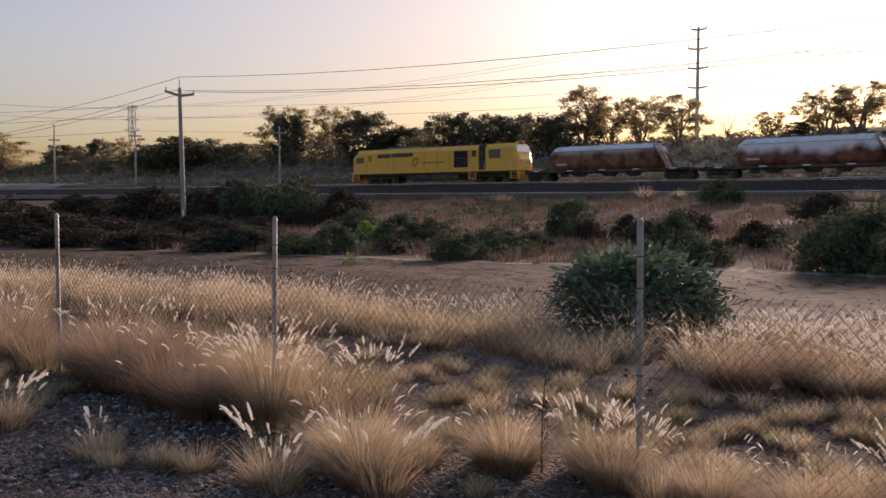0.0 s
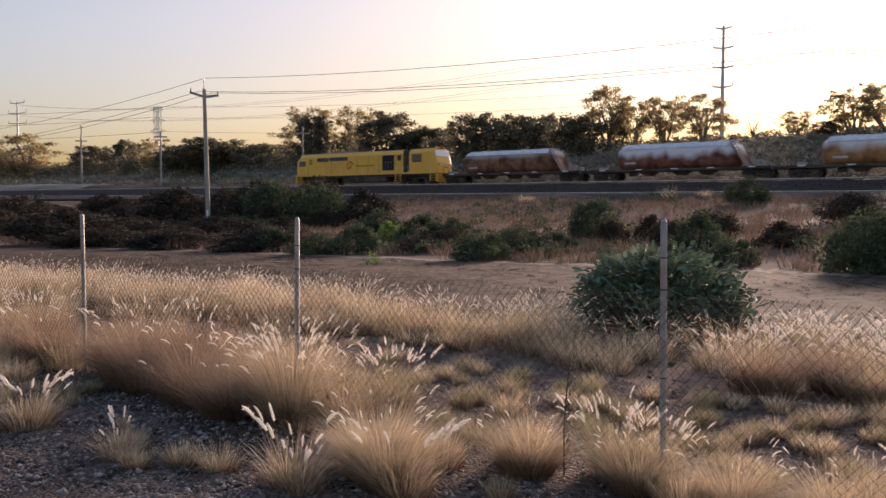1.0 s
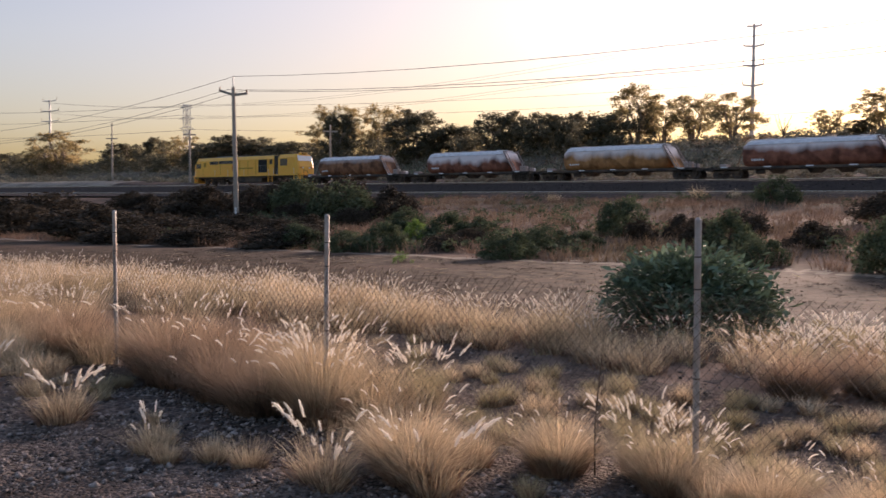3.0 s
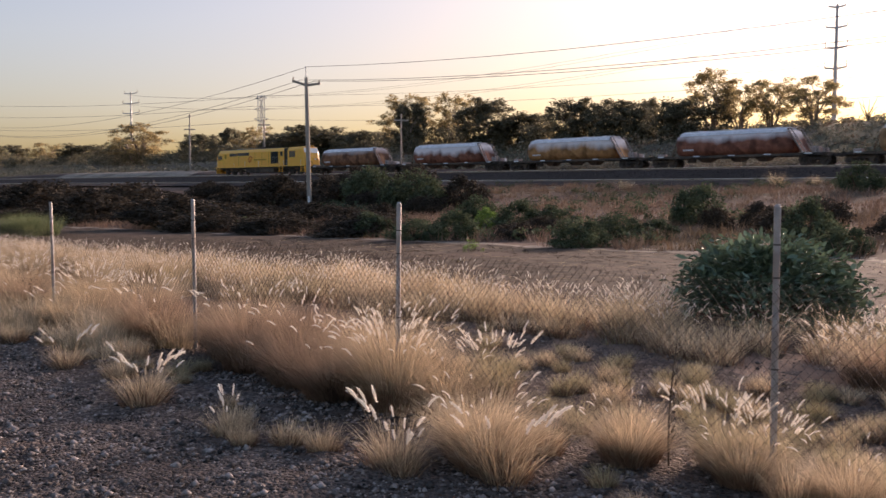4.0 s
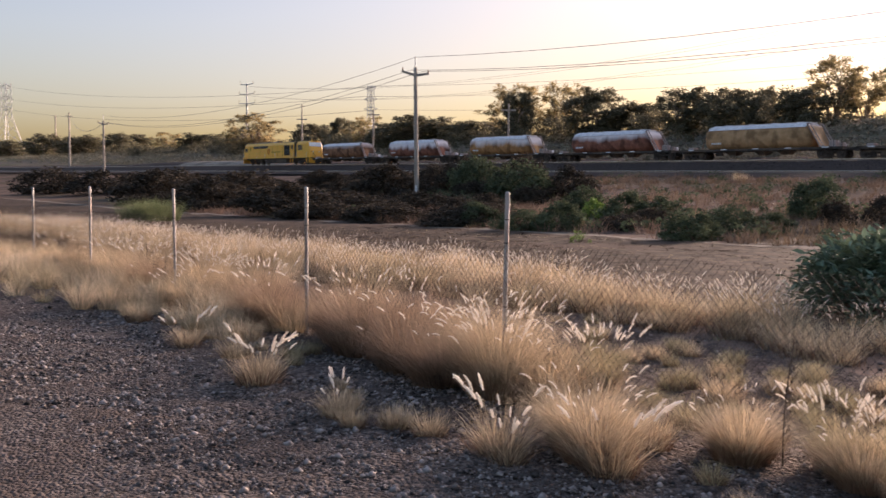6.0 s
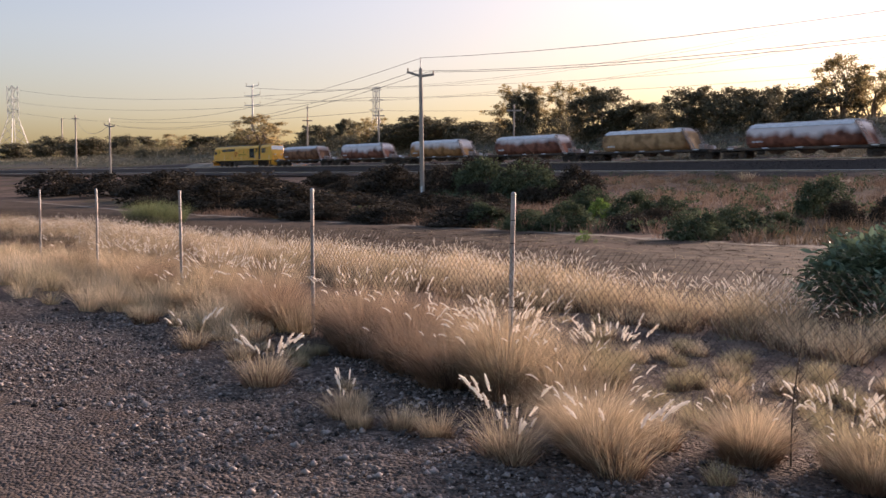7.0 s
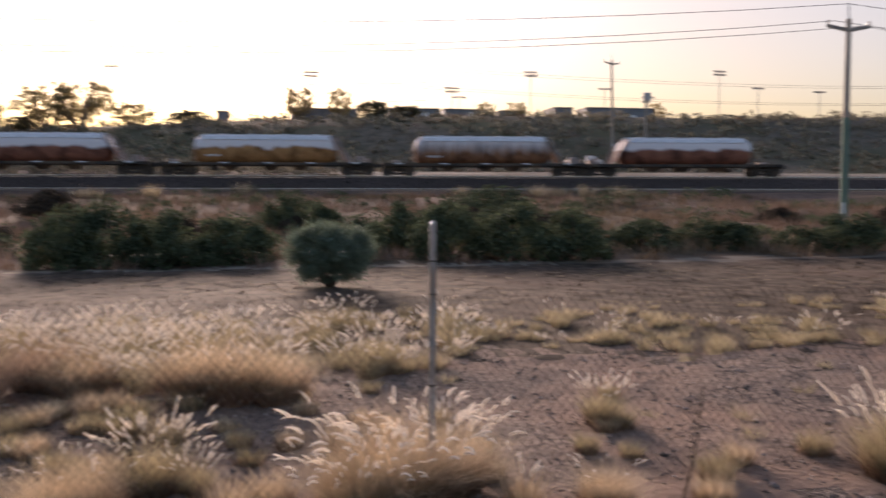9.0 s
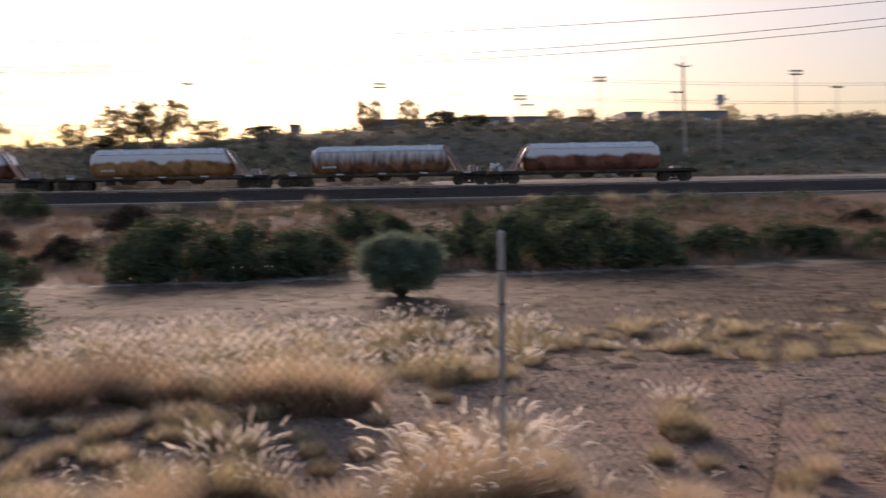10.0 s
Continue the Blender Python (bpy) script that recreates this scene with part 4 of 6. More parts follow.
PLANTED = [
    # between the two posts on the gravel's edge
    ("brown", -7.3, 4.75, 1.0), ("brown", -6.75, 4.55, 1.05), ("brown", -6.3, 4.75, 1.0), ("brown", -5.9, 4.4, 0.95), ("brown", -6.6, 5.1, 1.0), ("bigb", -7.6, 5.2, 0.9), ("bigb", -6.0, 5.1, 0.95),
    ("big", -5.05, 4.75, 1.0), ("big", -4.75, 4.45, 1.0), ("brown", -5.3, 4.3, 0.85), ("bigb", -4.4, 4.6, 0.8), ("plumy", -4.42, 5.15, 0.95),
    ("sparse", -3.75, 3.45, 1.2), ("sparse", -3.6, 3.4, 1.0), ("sparse", -4.95, 3.15, 1.0), ("sparse", -6.1, 3.15, 1.25), ("sparse", -6.3, 3.3, 1.0), ("lowb", -4.5, 3.3, 0.8), ("lowb", -4.75, 3.1, 0.7), ("lowb", -5.1, 3.3, 0.8), ("lowb", -4.2, 3.35, 0.9),
    ("bigb", -3.5, 3.95, 0.8), ("bigb", -3.25, 3.8, 0.72), ("sparse", -3.05, 3.7, 1.3), ("lowb", -3.7, 4.1, 1.2), ("lowb", -3.3, 4.3, 1.3), ("bigb", -2.75, 4.5, 0.66), ("lowb", -2.95, 4.75, 1.2),
    ("plumy", -2.3, 4.75, 0.82), ("bigb", -2.1, 4.55, 0.62), ("plumy", -2.05, 4.85, 0.7), ("lowb", -1.75, 4.4, 1.2), ("bigb", -1.5, 4.5, 0.55), ("bigb", -1.05, 4.6, 0.6), ("low", -1.85, 5.2, 0.9),
    ("low", -3.9, 5.1, 0.9), ("low", -4.1, 5.6, 0.9), ("low", -3.4, 4.9, 1.1), ("lowb", -3.6, 5.6, 1.0), ("low", -4.9, 5.9, 0.9), ("low", -2.8, 5.5, 0.8),
    # small tufts strewn along the gravel's edge
    ("lowb", -8.3, 3.7, 0.6), ("lowb", -9.3, 3.75, 0.7), ("lowb", -7.5, 3.9, 0.6), ("low", -6.6, 3.75, 0.6), ("lowb", -10.4, 3.7, 0.8), ("lowb", -5.6, 3.6, 0.5), ("low", -9.0, 4.1, 0.8), ("lowb", -11.4, 3.9, 0.9), ("low", -7.0, 4.15, 0.7), ("lowb", -2.3, 3.75, 0.6), ("low", -2.6, 4.0, 0.8),
    # along the fence towards the far end
    ("brown", -8.6, 4.6, 0.9), ("brown", -9.2, 4.9, 0.95), ("big", -9.9, 5.2, 0.9), ("bigb", -10.4, 4.4, 0.75), ("big", -11.0, 5.0, 0.95), ("big", -11.7, 5.3, 1.0), ("brown", -12.4, 4.7, 0.9), ("big", -13.3, 5.1, 1.0), ("bigb", -14.3, 4.9, 1.0), ("big", -15.4, 5.2, 1.0), ("bigb", -16.4, 4.8, 1.0),
    ("sparse", -8.0, 3.4, 1.1), ("lowb", -7.2, 3.5, 1.0), ("low", -8.8, 3.8, 1.1), ("lowb", -9.8, 3.6, 1.2), ("low", -10.8, 3.9, 1.2), ("lowb", -7.9, 4.0, 1.2), ("low", -6.9, 3.9, 1.0), ("lowb", -12.0, 3.8, 1.3), ("lowb", -13.5, 3.9, 1.3),
    # by the post of the open stretch
    ("nod", 0.72, 4.62, 0.9), ("nod", 0.98, 4.8, 0.7), ("lowb", 0.5, 4.75, 1.2), ("nod", 0.48, 4.5, 0.6), ("plumy", -0.62, 5.05, 0.75), ("bigb", -0.9, 4.8, 0.52), ("plumy", -0.35, 5.0, 0.5), ("lowb", 0.05, 4.75, 1.0), ("lowb", -0.2, 4.6, 1.1),
    ("plumy", 2.45, 6.0, 0.62), ("low", 2.5, 5.9, 0.9), ("low", 2.05, 5.4, 0.8), ("low", 2.3, 5.2, 0.7), ("lowb", 1.45, 5.6, 0.5), ("bigb", 1.78, 4.35, 0.42), ("low", 2.6, 4.7, 0.9), ("lowb", 2.85, 4.9, 0.8), ("lowb", 2.4, 4.3, 0.9), ("plumy", 3.62, 4.5, 1.0), ("plumy", 3.9, 4.65, 0.9), ("low", 3.45, 5.0, 0.9), ("sparse", 1.35, 4.5, 0.8),
    ("low", -0.95, 6.3, 1.1), ("low", -1.15, 6.5, 0.9), ("low", -0.15, 5.95, 0.8), ("lowb", 0.15, 5.9, 0.7), ("low", 1.1, 5.7, 0.7), ("low", 1.3, 5.0, 0.8),
    # golden clumps at the band's open end
    ("bigb", -0.22, 7.3, 0.85), ("bigb", -0.6, 7.5, 0.9), ("bigb", 0.12, 7.2, 0.7), ("brown", -1.9, 8.2, 0.95), ("bigb", -1.55, 7.9, 0.75), ("brown", -2.3, 7.6, 0.8), ("low", -0.95, 6.7, 1.2), ("lowb", -1.3, 7.0, 1.1), ("low", 0.45, 8.5, 1.1), ("plumy", 1.05, 8.35, 0.85), ("low", 0.85, 7.4, 0.8),
    # small yellow tufts on the bare strip
    ("low", -4.35, 6.9, 0.9), ("low", -3.05, 5.7, 0.9), ("lowb", -2.7, 6.0, 0.8), ("low", -2.2, 5.6, 0.9), ("low", -1.75, 6.5, 0.9), ("lowb", -1.45, 5.9, 0.8), ("low", -2.95, 6.15, 0.8), ("low", -3.75, 7.0, 0.8), ("lowb", -4.9, 6.5, 0.8), ("low", -5.4, 6.2, 0.9), ("low", -5.9, 6.8, 0.9), ("lowb", -6.4, 6.3, 0.9), ("low", -1.2, 5.6, 0.8), ("low", -0.6, 6.1, 0.8),
    ("low", -5.0, 7.0, 0.75), ("low", -3.92, 6.2, 0.85), ("low", -3.62, 6.45, 0.8), ("low", -3.5, 6.7, 0.9), ("low", -3.24, 6.35, 0.9), ("low", -4.05, 5.8, 1.1), ("lowb", -3.0, 6.8, 0.9), ("low", -2.58, 7.0, 0.75), ("low", -2.35, 6.3, 0.8), ("lowb", -1.95, 6.0, 0.7), ("low", -4.6, 6.35, 0.7),
]
tr = random.Random(11)
for kind, x, y, s in PLANTED:
    plant(kind, x + tr.uniform(-0.04, 0.04), y, s * tr.uniform(0.92, 1.08), tr.uniform(0, 6.28))

for k in range(24):
    plant("low" if k % 3 else "lowb", tr.uniform(-6.4, -0.9), tr.uniform(5.5, 7.2), tr.uniform(0.5, 0.8), tr.uniform(0, 6.28))


def scatter(n, x0, x1, y0, y1, keep=None):
    x, y = RNG.uniform(x0, x1, n), RNG.uniform(y0, y1, n)
    if keep is not None:
        k = RNG.random(n) < keep(x, y)
        x, y = x[k], y[k]
    return x, y


def lump(x, y, f=1.0):
    return 0.5 + 0.5 * np.sin(f * x * 1.3 + 1.7 * np.sin(f * y * 0.9)) * np.sin(f * y * 1.7 + np.sin(f * x * 0.8))


# the broad golden band beyond the fence
FRONT = ([-34, -18, -11.2, -7.3, -4.9, -3.9, -3.0, -1.5], [6.6, 6.9, 7.25, 7.8, 8.0, 7.6, 7.2, 7.4])
BACK = ([-34, -15, -9, -6, -3, -1.5], [10.2, 9.9, 9.7, 8.9, 8.6, 8.3])
bx, by = scatter(1150, -34, -1.0, 6.6, 10.2, lambda x, y: np.clip(2.4 * lump(x, y, 1.9) - 0.2, 0.05, 1) * np.clip((-1.3 - x) / 0.9, 0.0, 1) * np.where(x > -3.6, 0.5, 1) * (y > np.interp(x, *FRONT)) * (y < np.interp(x, *BACK)))
gx_, gy_ = scatter(60, -34, -6.0, 9.8, 11.0, lambda x, y: np.clip(1.4 * lump(x, y, 0.8) - 0.4, 0, 0.7))
bx, by = np.concatenate([bx, gx_]), np.concatenate([by, gy_])
edge_ = by - np.interp(bx, *FRONT)
hh = RNG.uniform(0.36, 0.56, len(bx)) * np.where(by > 9.7, 0.75, 1) * np.where(edge_ < 0.3, 0.72, 1)
stuff("tall_dry_grass", tufts(bx, by, 200, 0.20, hh * 1.06, 0.0052, 3, 0.58, 0.6), STRAW, "broad band of golden dry fountain grass")
# The dead leaves' dark tone doubles as shade along the band's foot.
stuff("band_thatch", tufts(bx, by, 150, 0.30, hh * 0.68, 0.0075, 2, 0.55, 0.6), SHADETHATCH, "brown dead leaves, coloured as shade, at the foot of the grass band")
pk = (RNG.random(len(bx)) < 0.85) & (edge_ > 0.2)
st, hd = plumes(bx[pk], by[pk], np.where(bx[pk] < -8, RNG.integers(5, 20, pk.sum()), RNG.integers(10, 36, pk.sum())), 0.22, hh[pk] * 1.1, 0.075, 0.0034, 0.5, None, 3, 4, 0, 0.9)
stuff("grass_plumes", hd, PLUME, "pale seed heads over the golden grass band")
stuff("plume_stems", st, STRAW, "straw stems of the golden grass band")
# far end of the band behind the fence
fx, fy = scatter(700, -80, -32, 4.8, 8.4, lambda x, y: 0.4 + 0.6 * lump(x, y, 0.6))
stuff("far_dry_grass", tufts(fx, fy, 70, 0.4, RNG.uniform(0.5, 0.75, len(fx)), 0.012, 2, 0.5, 0.4), STRAW, "far stretch of golden dry grass")
# between fence and band: mixed clumps, denser to the far end
mx_, my_ = scatter(420, -34, -6, 5.4, 6.9, lambda x, y: np.clip((-x - 4) / 16, 0.12, 0.8) * lump(x, y, 1.2))
stuff("mixed_grass", tufts(mx_, my_, 190, 0.15, RNG.uniform(0.10, 0.26, len(mx_)), 0.005, 3, 0.6, 0.5), BROWNSTRAW, "uneven dry grass clumps behind the wire fence")
nx_, ny_ = scatter(420, -22, -8, 3.1, 5.2, lambda x, y: np.clip((y - 3.0) / 1.6, 0.1, 0.9))
stuff("verge_grass", tufts(nx_, ny_, 160, 0.12, RNG.uniform(0.16, 0.5, len(nx_)), 0.0045, 3, 0.65, 0.5), STRAW, "dry grass along the gravel's edge")
# open stretch: plumed grass thinning out, then low green-yellow tufts
ox, oy = scatter(150, -3.2, 2.4, 7.9, 11.6, lambda x, y: np.clip((2.6 - x) / 3.4, 0.1, 0.9) * np.clip(1.7 * lump(x, y, 1.3) - 0.1, 0.08, 1))
oh = RNG.uniform(0.16, 0.34, len(ox))
stuff("plumed_grass", tufts(ox, oy, 260, 0.14, oh, 0.0048, 3, 0.6, 0.55), OLIVE, "olive and straw grass clumps with white plumes on open ground")
# Dead leaves again, with the clumps' shade in their colour.
stuff("clump_thatch", tufts(ox, oy, 120, 0.2, oh * 0.5, 0.006, 2, 0.55, 0.6), SHADETHATCH, "brown dead leaves that paint the shade under the plumed clumps")
st, hd = plumes(ox, oy, RNG.integers(8, 24, len(ox)), 0.2, oh * 1.12, 0.095, 0.0068, 0.6, None, 4, 4, 16)
stuff("open_plumes", hd, PLUME, "white seed heads on the open ground")
stuff("open_stems", st, STRAW, "thin straw stems under the seed heads")
lx, ly = scatter(900, -5, 14, 8.8, 12.8, lambda x, y: np.clip(0.1 + 0.8 * lump(x, y, 0.9) - 0.12 * np.abs(y - 10.4), 0.05, 1))
lh = RNG.uniform(0.08, 0.19, len(lx))
stuff("low_green_tufts", tufts(lx, ly, 110, 0.10, lh * 1.15, 0.0055, 2, 0.75, 0.5), OLIVE, "low yellow-green tufts on the bare field")
# Brown dead leaves, painting the shade inside these tufts as well.
stuff("low_tuft_thatch", tufts(lx, ly, 30, 0.15, lh * 0.8, 0.006, 2, 0.7, 0.5), SHADETHATCH, "brown dead leaves standing for shade in the low tufts")
pk = RNG.random(len(lx)) < 0.09
st, hd = plumes(lx[pk], ly[pk], 8, 0.15, lh[pk] * 1.7, 0.075, 0.0065, 0.5, None, 4, 4)
stuff("field_plumes", merge([hd]), PLUME, "scattered white seed heads on the field")
wx, wy = scatter(80, -8.5, 3.2, 5.2, 7.6, lambda x, y: (0.25 + 0.6 * lump(x, y, 1.5)) * np.where(x > -0.5, 0.5, 1))
gx_, gy_ = scatter(34, -3.8, 1.2, 5.1, 7.2, lambda x, y: np.where(x > -0.6, 0.5, 1.0))
wx, wy = np.concatenate([wx, gx_]), np.concatenate([wy, gy_])
k_ = RNG.random(len(wx)) < 0.5
stuff("low_straw_tufts", tufts(wx[k_], wy[k_], 260, 0.085, RNG.uniform(0.11, 0.2, k_.sum()), 0.0042, 3, 0.55, 0.4), STRAW, "low straw tufts on the bare strip")
stuff("low_yellow_tufts", tufts(wx[~k_], wy[~k_], 260, 0.085, RNG.uniform(0.11, 0.19, (~k_).sum()), 0.0042, 3, 0.55, 0.4), OLIVE, "low yellow-green tufts on the bare strip")
# Dead leaves whose dark colour stands for shade below the tufts.
stuff("tuft_thatch", tufts(wx, wy, 130, 0.12, 0.10, 0.006, 2, 0.8, 0.4), SHADETHATCH, "dead brown leaves as painted shade under the low tufts")
sx, sy = scatter(200, -9, 9, 4.6, 9.6, lambda x, y: 0.10 + 0.25 * lump(x, y, 1.7))
stuff("sprouts", tufts(sx, sy, 60, 0.09, RNG.uniform(0.06, 0.17, len(sx)), 0.004, 2, 0.9, 0.4), OLIVE, "small dry sprouts on bare ground")
dx_, dy_ = scatter(6000, -26, 16, 3.0, 21.8, lambda x, y: 0.35 + 0.5 * lump(x, y, 0.7))
stuff("field_stubble", tufts(dx_, dy_, 10, 0.12, RNG.uniform(0.025, 0.07, len(dx_)), 0.005, 1, 1.0, 0.3), BROWNGRASS, "short brown stubble on the mown field")
ex, ey = scatter(5200, -30, 18, 8.5, 22.0, lambda x, y: 0.15 + 0.8 * lump(x, y * 2.2, 0.8))
stuff("dark_stubble", tufts(ex, ey, 22, 0.14, RNG.uniform(0.03, 0.085, len(ex)), 0.009, 1, 0.9, 0.3), STUB, "dark dead grass stubs over the mown field")
ex, ey = scatter(3600, -30, 18, 12.5, 22.0, lambda x, y: 0.9 * lump(x * 0.5, y * 2.0, 0.7) ** 2)
stuff("pale_stubble", tufts(ex, ey, 14, 0.14, RNG.uniform(0.03, 0.06, len(ex)), 0.008, 1, 0.9, 0.3), OLIVE, "yellowish cut grass over the mown field")
# reddish dry grass on the railway slope
rx, ry = scatter(8200, -60, 32, 22.7, 60.0, lambda x, y: np.clip(0.5 + 0.5 * lump(x, y, 0.35), 0, 1) * np.where(y < 40, 1, 0.7))
stuff("slope_grass", tufts(rx, ry, 22, 0.55, RNG.uniform(0.2, 0.6, len(rx)), 0.026, 2, 0.5, 0.4), BROWNGRASS, "reddish-brown dry grass on the railway slope")
tx, ty = scatter(60, -40, 30, 54, 59.5, lambda x, y: lump(x, y, 0.4) > 0.7)
stuff("pale_slope_tufts", tufts(tx, ty, 160, 0.5, RNG.uniform(0.6, 1.0, len(tx)), 0.03, 2, 0.6, 0.5), STRAW, "pale feathery tufts high on the slope")

# loose stones on the gravel
def stones(n, x0, x1, y0, y1, size, keep=None):
    x, y = scatter(n, x0, x1, y0, y1, keep)
    n = len(x)
    s = np.minimum(size * np.exp(RNG.normal(0, 0.55, n)), 0.034)
    o = np.array([(1, 0, 0), (-1, 0, 0), (0, 1, 0), (0, -1, 0), (0, 0, 0.7), (0, 0, -0.5)])
    V = o[None] * s[:, None, None] * RNG.uniform(0.6, 1.3, (n, 6, 3))
    a = RNG.random(n) * 6.28
    c, d = np.cos(a)[:, None], np.sin(a)[:, None]
    V = np.stack([V[..., 0] * c - V[..., 1] * d, V[..., 0] * d + V[..., 1] * c, V[..., 2]], -1)
    V += np.stack([x, y, ground_z(x, y) + rough_z(x, y) + s * 0.15], 1)[:, None]
    T = np.array([(0, 2, 4), (2, 1, 4), (1, 3, 4), (3, 0, 4), (2, 0, 5), (1, 2, 5), (3, 1, 5), (0, 3, 5)])
    return V.reshape(-1, 3), (T[None] + 6 * np.arange(n)[:, None, None]).reshape(-1, 3)


stuff("gravel_stones", merge([stones(34000, -11, -2.2, 1.6, 4.3, 0.0078), stones(1300, -13, -2.2, 1.5, 4.3, 0.017), stones(22000, -9, 7, 4.0, 9.0, 0.0075)]), STONE, "loose grey-brown stones on the gravel", "gravel")
stuff("field_clods", stones(16000, -26, 16, 8.0, 21.6, 0.009, lambda x, y: 0.2 + 0.8 * lump(x, y, 0.9)), FIELD, "crumbled earth clods over the field", "earth clods")
vx, vy = scatter(4200, -120, 120, 84, 132, lambda x, y: 0.2 + 0.8 * lump(x, y, 0.2))
stuff("hill_grass", tufts(vx, vy, 12, 0.9, RNG.uniform(0.3, 0.8, len(vx)), 0.06, 1, 0.6, 0.3), BROWNGRASS, "dull brown grass over the hillside")
# loose ballast on the bank's near face
bu, bw = RNG.uniform(-55, 150, 9000), RNG.uniform(-3.9, -1.5, 9000)
bs = 0.055 * np.exp(RNG.normal(0, 0.35, 9000))
o = np.array([(1, 0, 0), (-1, 0, 0), (0, 1, 0), (0, -1, 0), (0, 0, 0.8), (0, 0, -0.6)])
V = o[None] * bs[:, None, None] * RNG.uniform(0.6, 1.3, (9000, 6, 3))
bc = np.array([track(u, w)[:2] + (rail_z(u) + float(np.interp(w, [-4.0, -1.75, -1.3], [-1.3, -0.22, -0.17])),) for u, w in zip(bu, bw)])
V += bc[:, None]
T = np.array([(0, 2, 4), (2, 1, 4), (1, 3, 4), (3, 0, 4), (2, 0, 5), (1, 2, 5), (3, 1, 5), (0, 3, 5)])
stuff("ballast_stones", (V.reshape(-1, 3), (T[None] + 6 * np.arange(9000)[:, None, None]).reshape(-1, 3)), CRUSHED, "loose crushed stones on the railway bank", "ballast")

# ---- shrubs and trees ----


def leaf_cloud(centres, radii, per, size, flat=0.8, long=1.6, shell=0.55, rng=RNG):
    """Small pointed leaves scattered through soft clumps; denser towards each clump's skin."""
    n = len(centres)
    who = np.repeat(np.arange(n), per)
    k = len(who)
    d = rng.normal(0, 1, (k, 3))
    d /= np.linalg.norm(d, axis=1)[:, None]
    r = radii[who] * (shell + (1 - shell) * rng.random(k)) * rng.uniform(0.85, 1.12, k)
    c = centres[who] + d * r[:, None] * np.array([1, 1, flat])
    a = rng.normal(0, 1, (k, 3)) + d * 0.6
    a /= np.linalg.norm(a, axis=1)[:, None]
    b = np.cross(a, rng.normal(0, 1, (k, 3)))
    b /= np.linalg.norm(b, axis=1)[:, None]
    s = size * rng.uniform(0.6, 1.4, k)[:, None]
    V = np.stack([c - a * s * long / 2, c + b * s / 2, c + a * s * long / 2, c - b * s / 2], 1).reshape(-1, 3)
    T = (np.array([(0, 1, 2), (0, 2, 3)])[None] + 4 * np.arange(k)[:, None, None]).reshape(-1, 3)
    return V, T


def limb(bm, p, q, r0, r1, bow=0.0, n=6, seg=4, rnd=random):
    p, q = Vector(p), Vector(q)
    off = Vector((rnd.uniform(-1, 1), rnd.uniform(-1, 1), 0)) * bow
    pts = [p.lerp(q, i / seg) + off * math.sin(math.pi * i / seg) for i in range(seg + 1)]
    for i in range(seg):
        ra, rb = r0 + (r1 - r0) * i / seg, r0 + (r1 - r0) * (i + 1) / seg
        rod(bm, pts[i], pts[i + 1], ra, rb, n)
    return pts[-1]


def shrub_proto(seed, label, material, clumps, per, size, group="shrubs on the slope", name="shrub"):
    """About one metre high and 1.4 across."""
    rg, rn = np.random.default_rng(seed), random.Random(seed)
    t = thing(name, label, "shrub", group)
    ang, rad = rg.random(clumps) * 6.28, np.sqrt(rg.random(clumps)) * 0.6
    top = 0.86 - 0.55 * (rad / 0.6) ** 2
    h = np.where(rg.random(clumps) < 0.5, top * rg.uniform(0.75, 1.05, clumps), top * rg.uniform(0.1, 0.65, clumps))
    c = np.stack([np.cos(ang) * rad, np.sin(ang) * rad, np.maximum(h, 0.1)], 1)
    new("crown", mesh_np("crown", *leaf_cloud(c, rg.uniform(0.13, 0.24, clumps), per, size, 0.85, 1.7, 0.45, rg), material)).parent = t
    bm = bmesh.new()
    for i in range(7):
        k = rn.randrange(clumps)
        limb(bm, (rn.uniform(-0.06, 0.06), rn.uniform(-0.06, 0.06), -0.05), tuple(c[k]), 0.03, 0.008, 0.05, 5, 3, rn)
    part("branchwork", bm, TWIG, t)
    return t


def settle(ob, x, y, wide, high, turn, sink=0.04, first=False):
    m = Matrix.Translation((x, y, on_ground(x, y) - sink)) @ Matrix.Rotation(turn, 4, "Z") @ Matrix.Diagonal((wide / 1.4, wide / 1.4, high / 1.0, 1))
    if first:
        ob.matrix_world = m
        return ob
    o = copy_thing(ob, Matrix.Identity(4))
    o.matrix_basis = m
    return o


DULL = [shrub_proto(50 + i, "dull brown-green half-dry shrub on the slope", DRYLEAF, 54, 76, 0.040) for i in range(2)]
SHRUBS = [shrub_proto(20 + i, "dense dark green shrub on the dry slope", LEAF, 54, 100, 0.036) for i in range(4)]
LIGHTSHRUB = shrub_proto(31, "bright light-green rounded shrub among darker ones", LEAFLIGHT, 60, 80, 0.04)
# x, y, height, width
DARKROW = [(-27.1, 24.2, 1.0, 2.2), (-23.8, 23.3, 0.8, 2.4), (-22.5, 24.1, 1.2, 2.0), (-28.0, 31.5, 1.3, 2.4), (-23.5, 29.1, 1.2, 2.1), (-23.2, 31.0, 0.9, 2.8), (-16.0, 22.9, 0.95, 2.1), (-16.9, 26.5, 0.9, 2.3), (-15.6, 26.7, 0.7, 1.8),
           (-10.1, 26.0, 1.35, 2.2), (-8.3, 23.8, 0.8, 1.5), (-4.8, 23.3, 1.5, 2.2), (-17.3, 32.9, 1.5, 2.6), (-17.6, 52.5, 1.6, 2.8), (-46.2, 41.0, 2.9, 4.6), (-40.6, 39.6, 2.5, 4.8)]
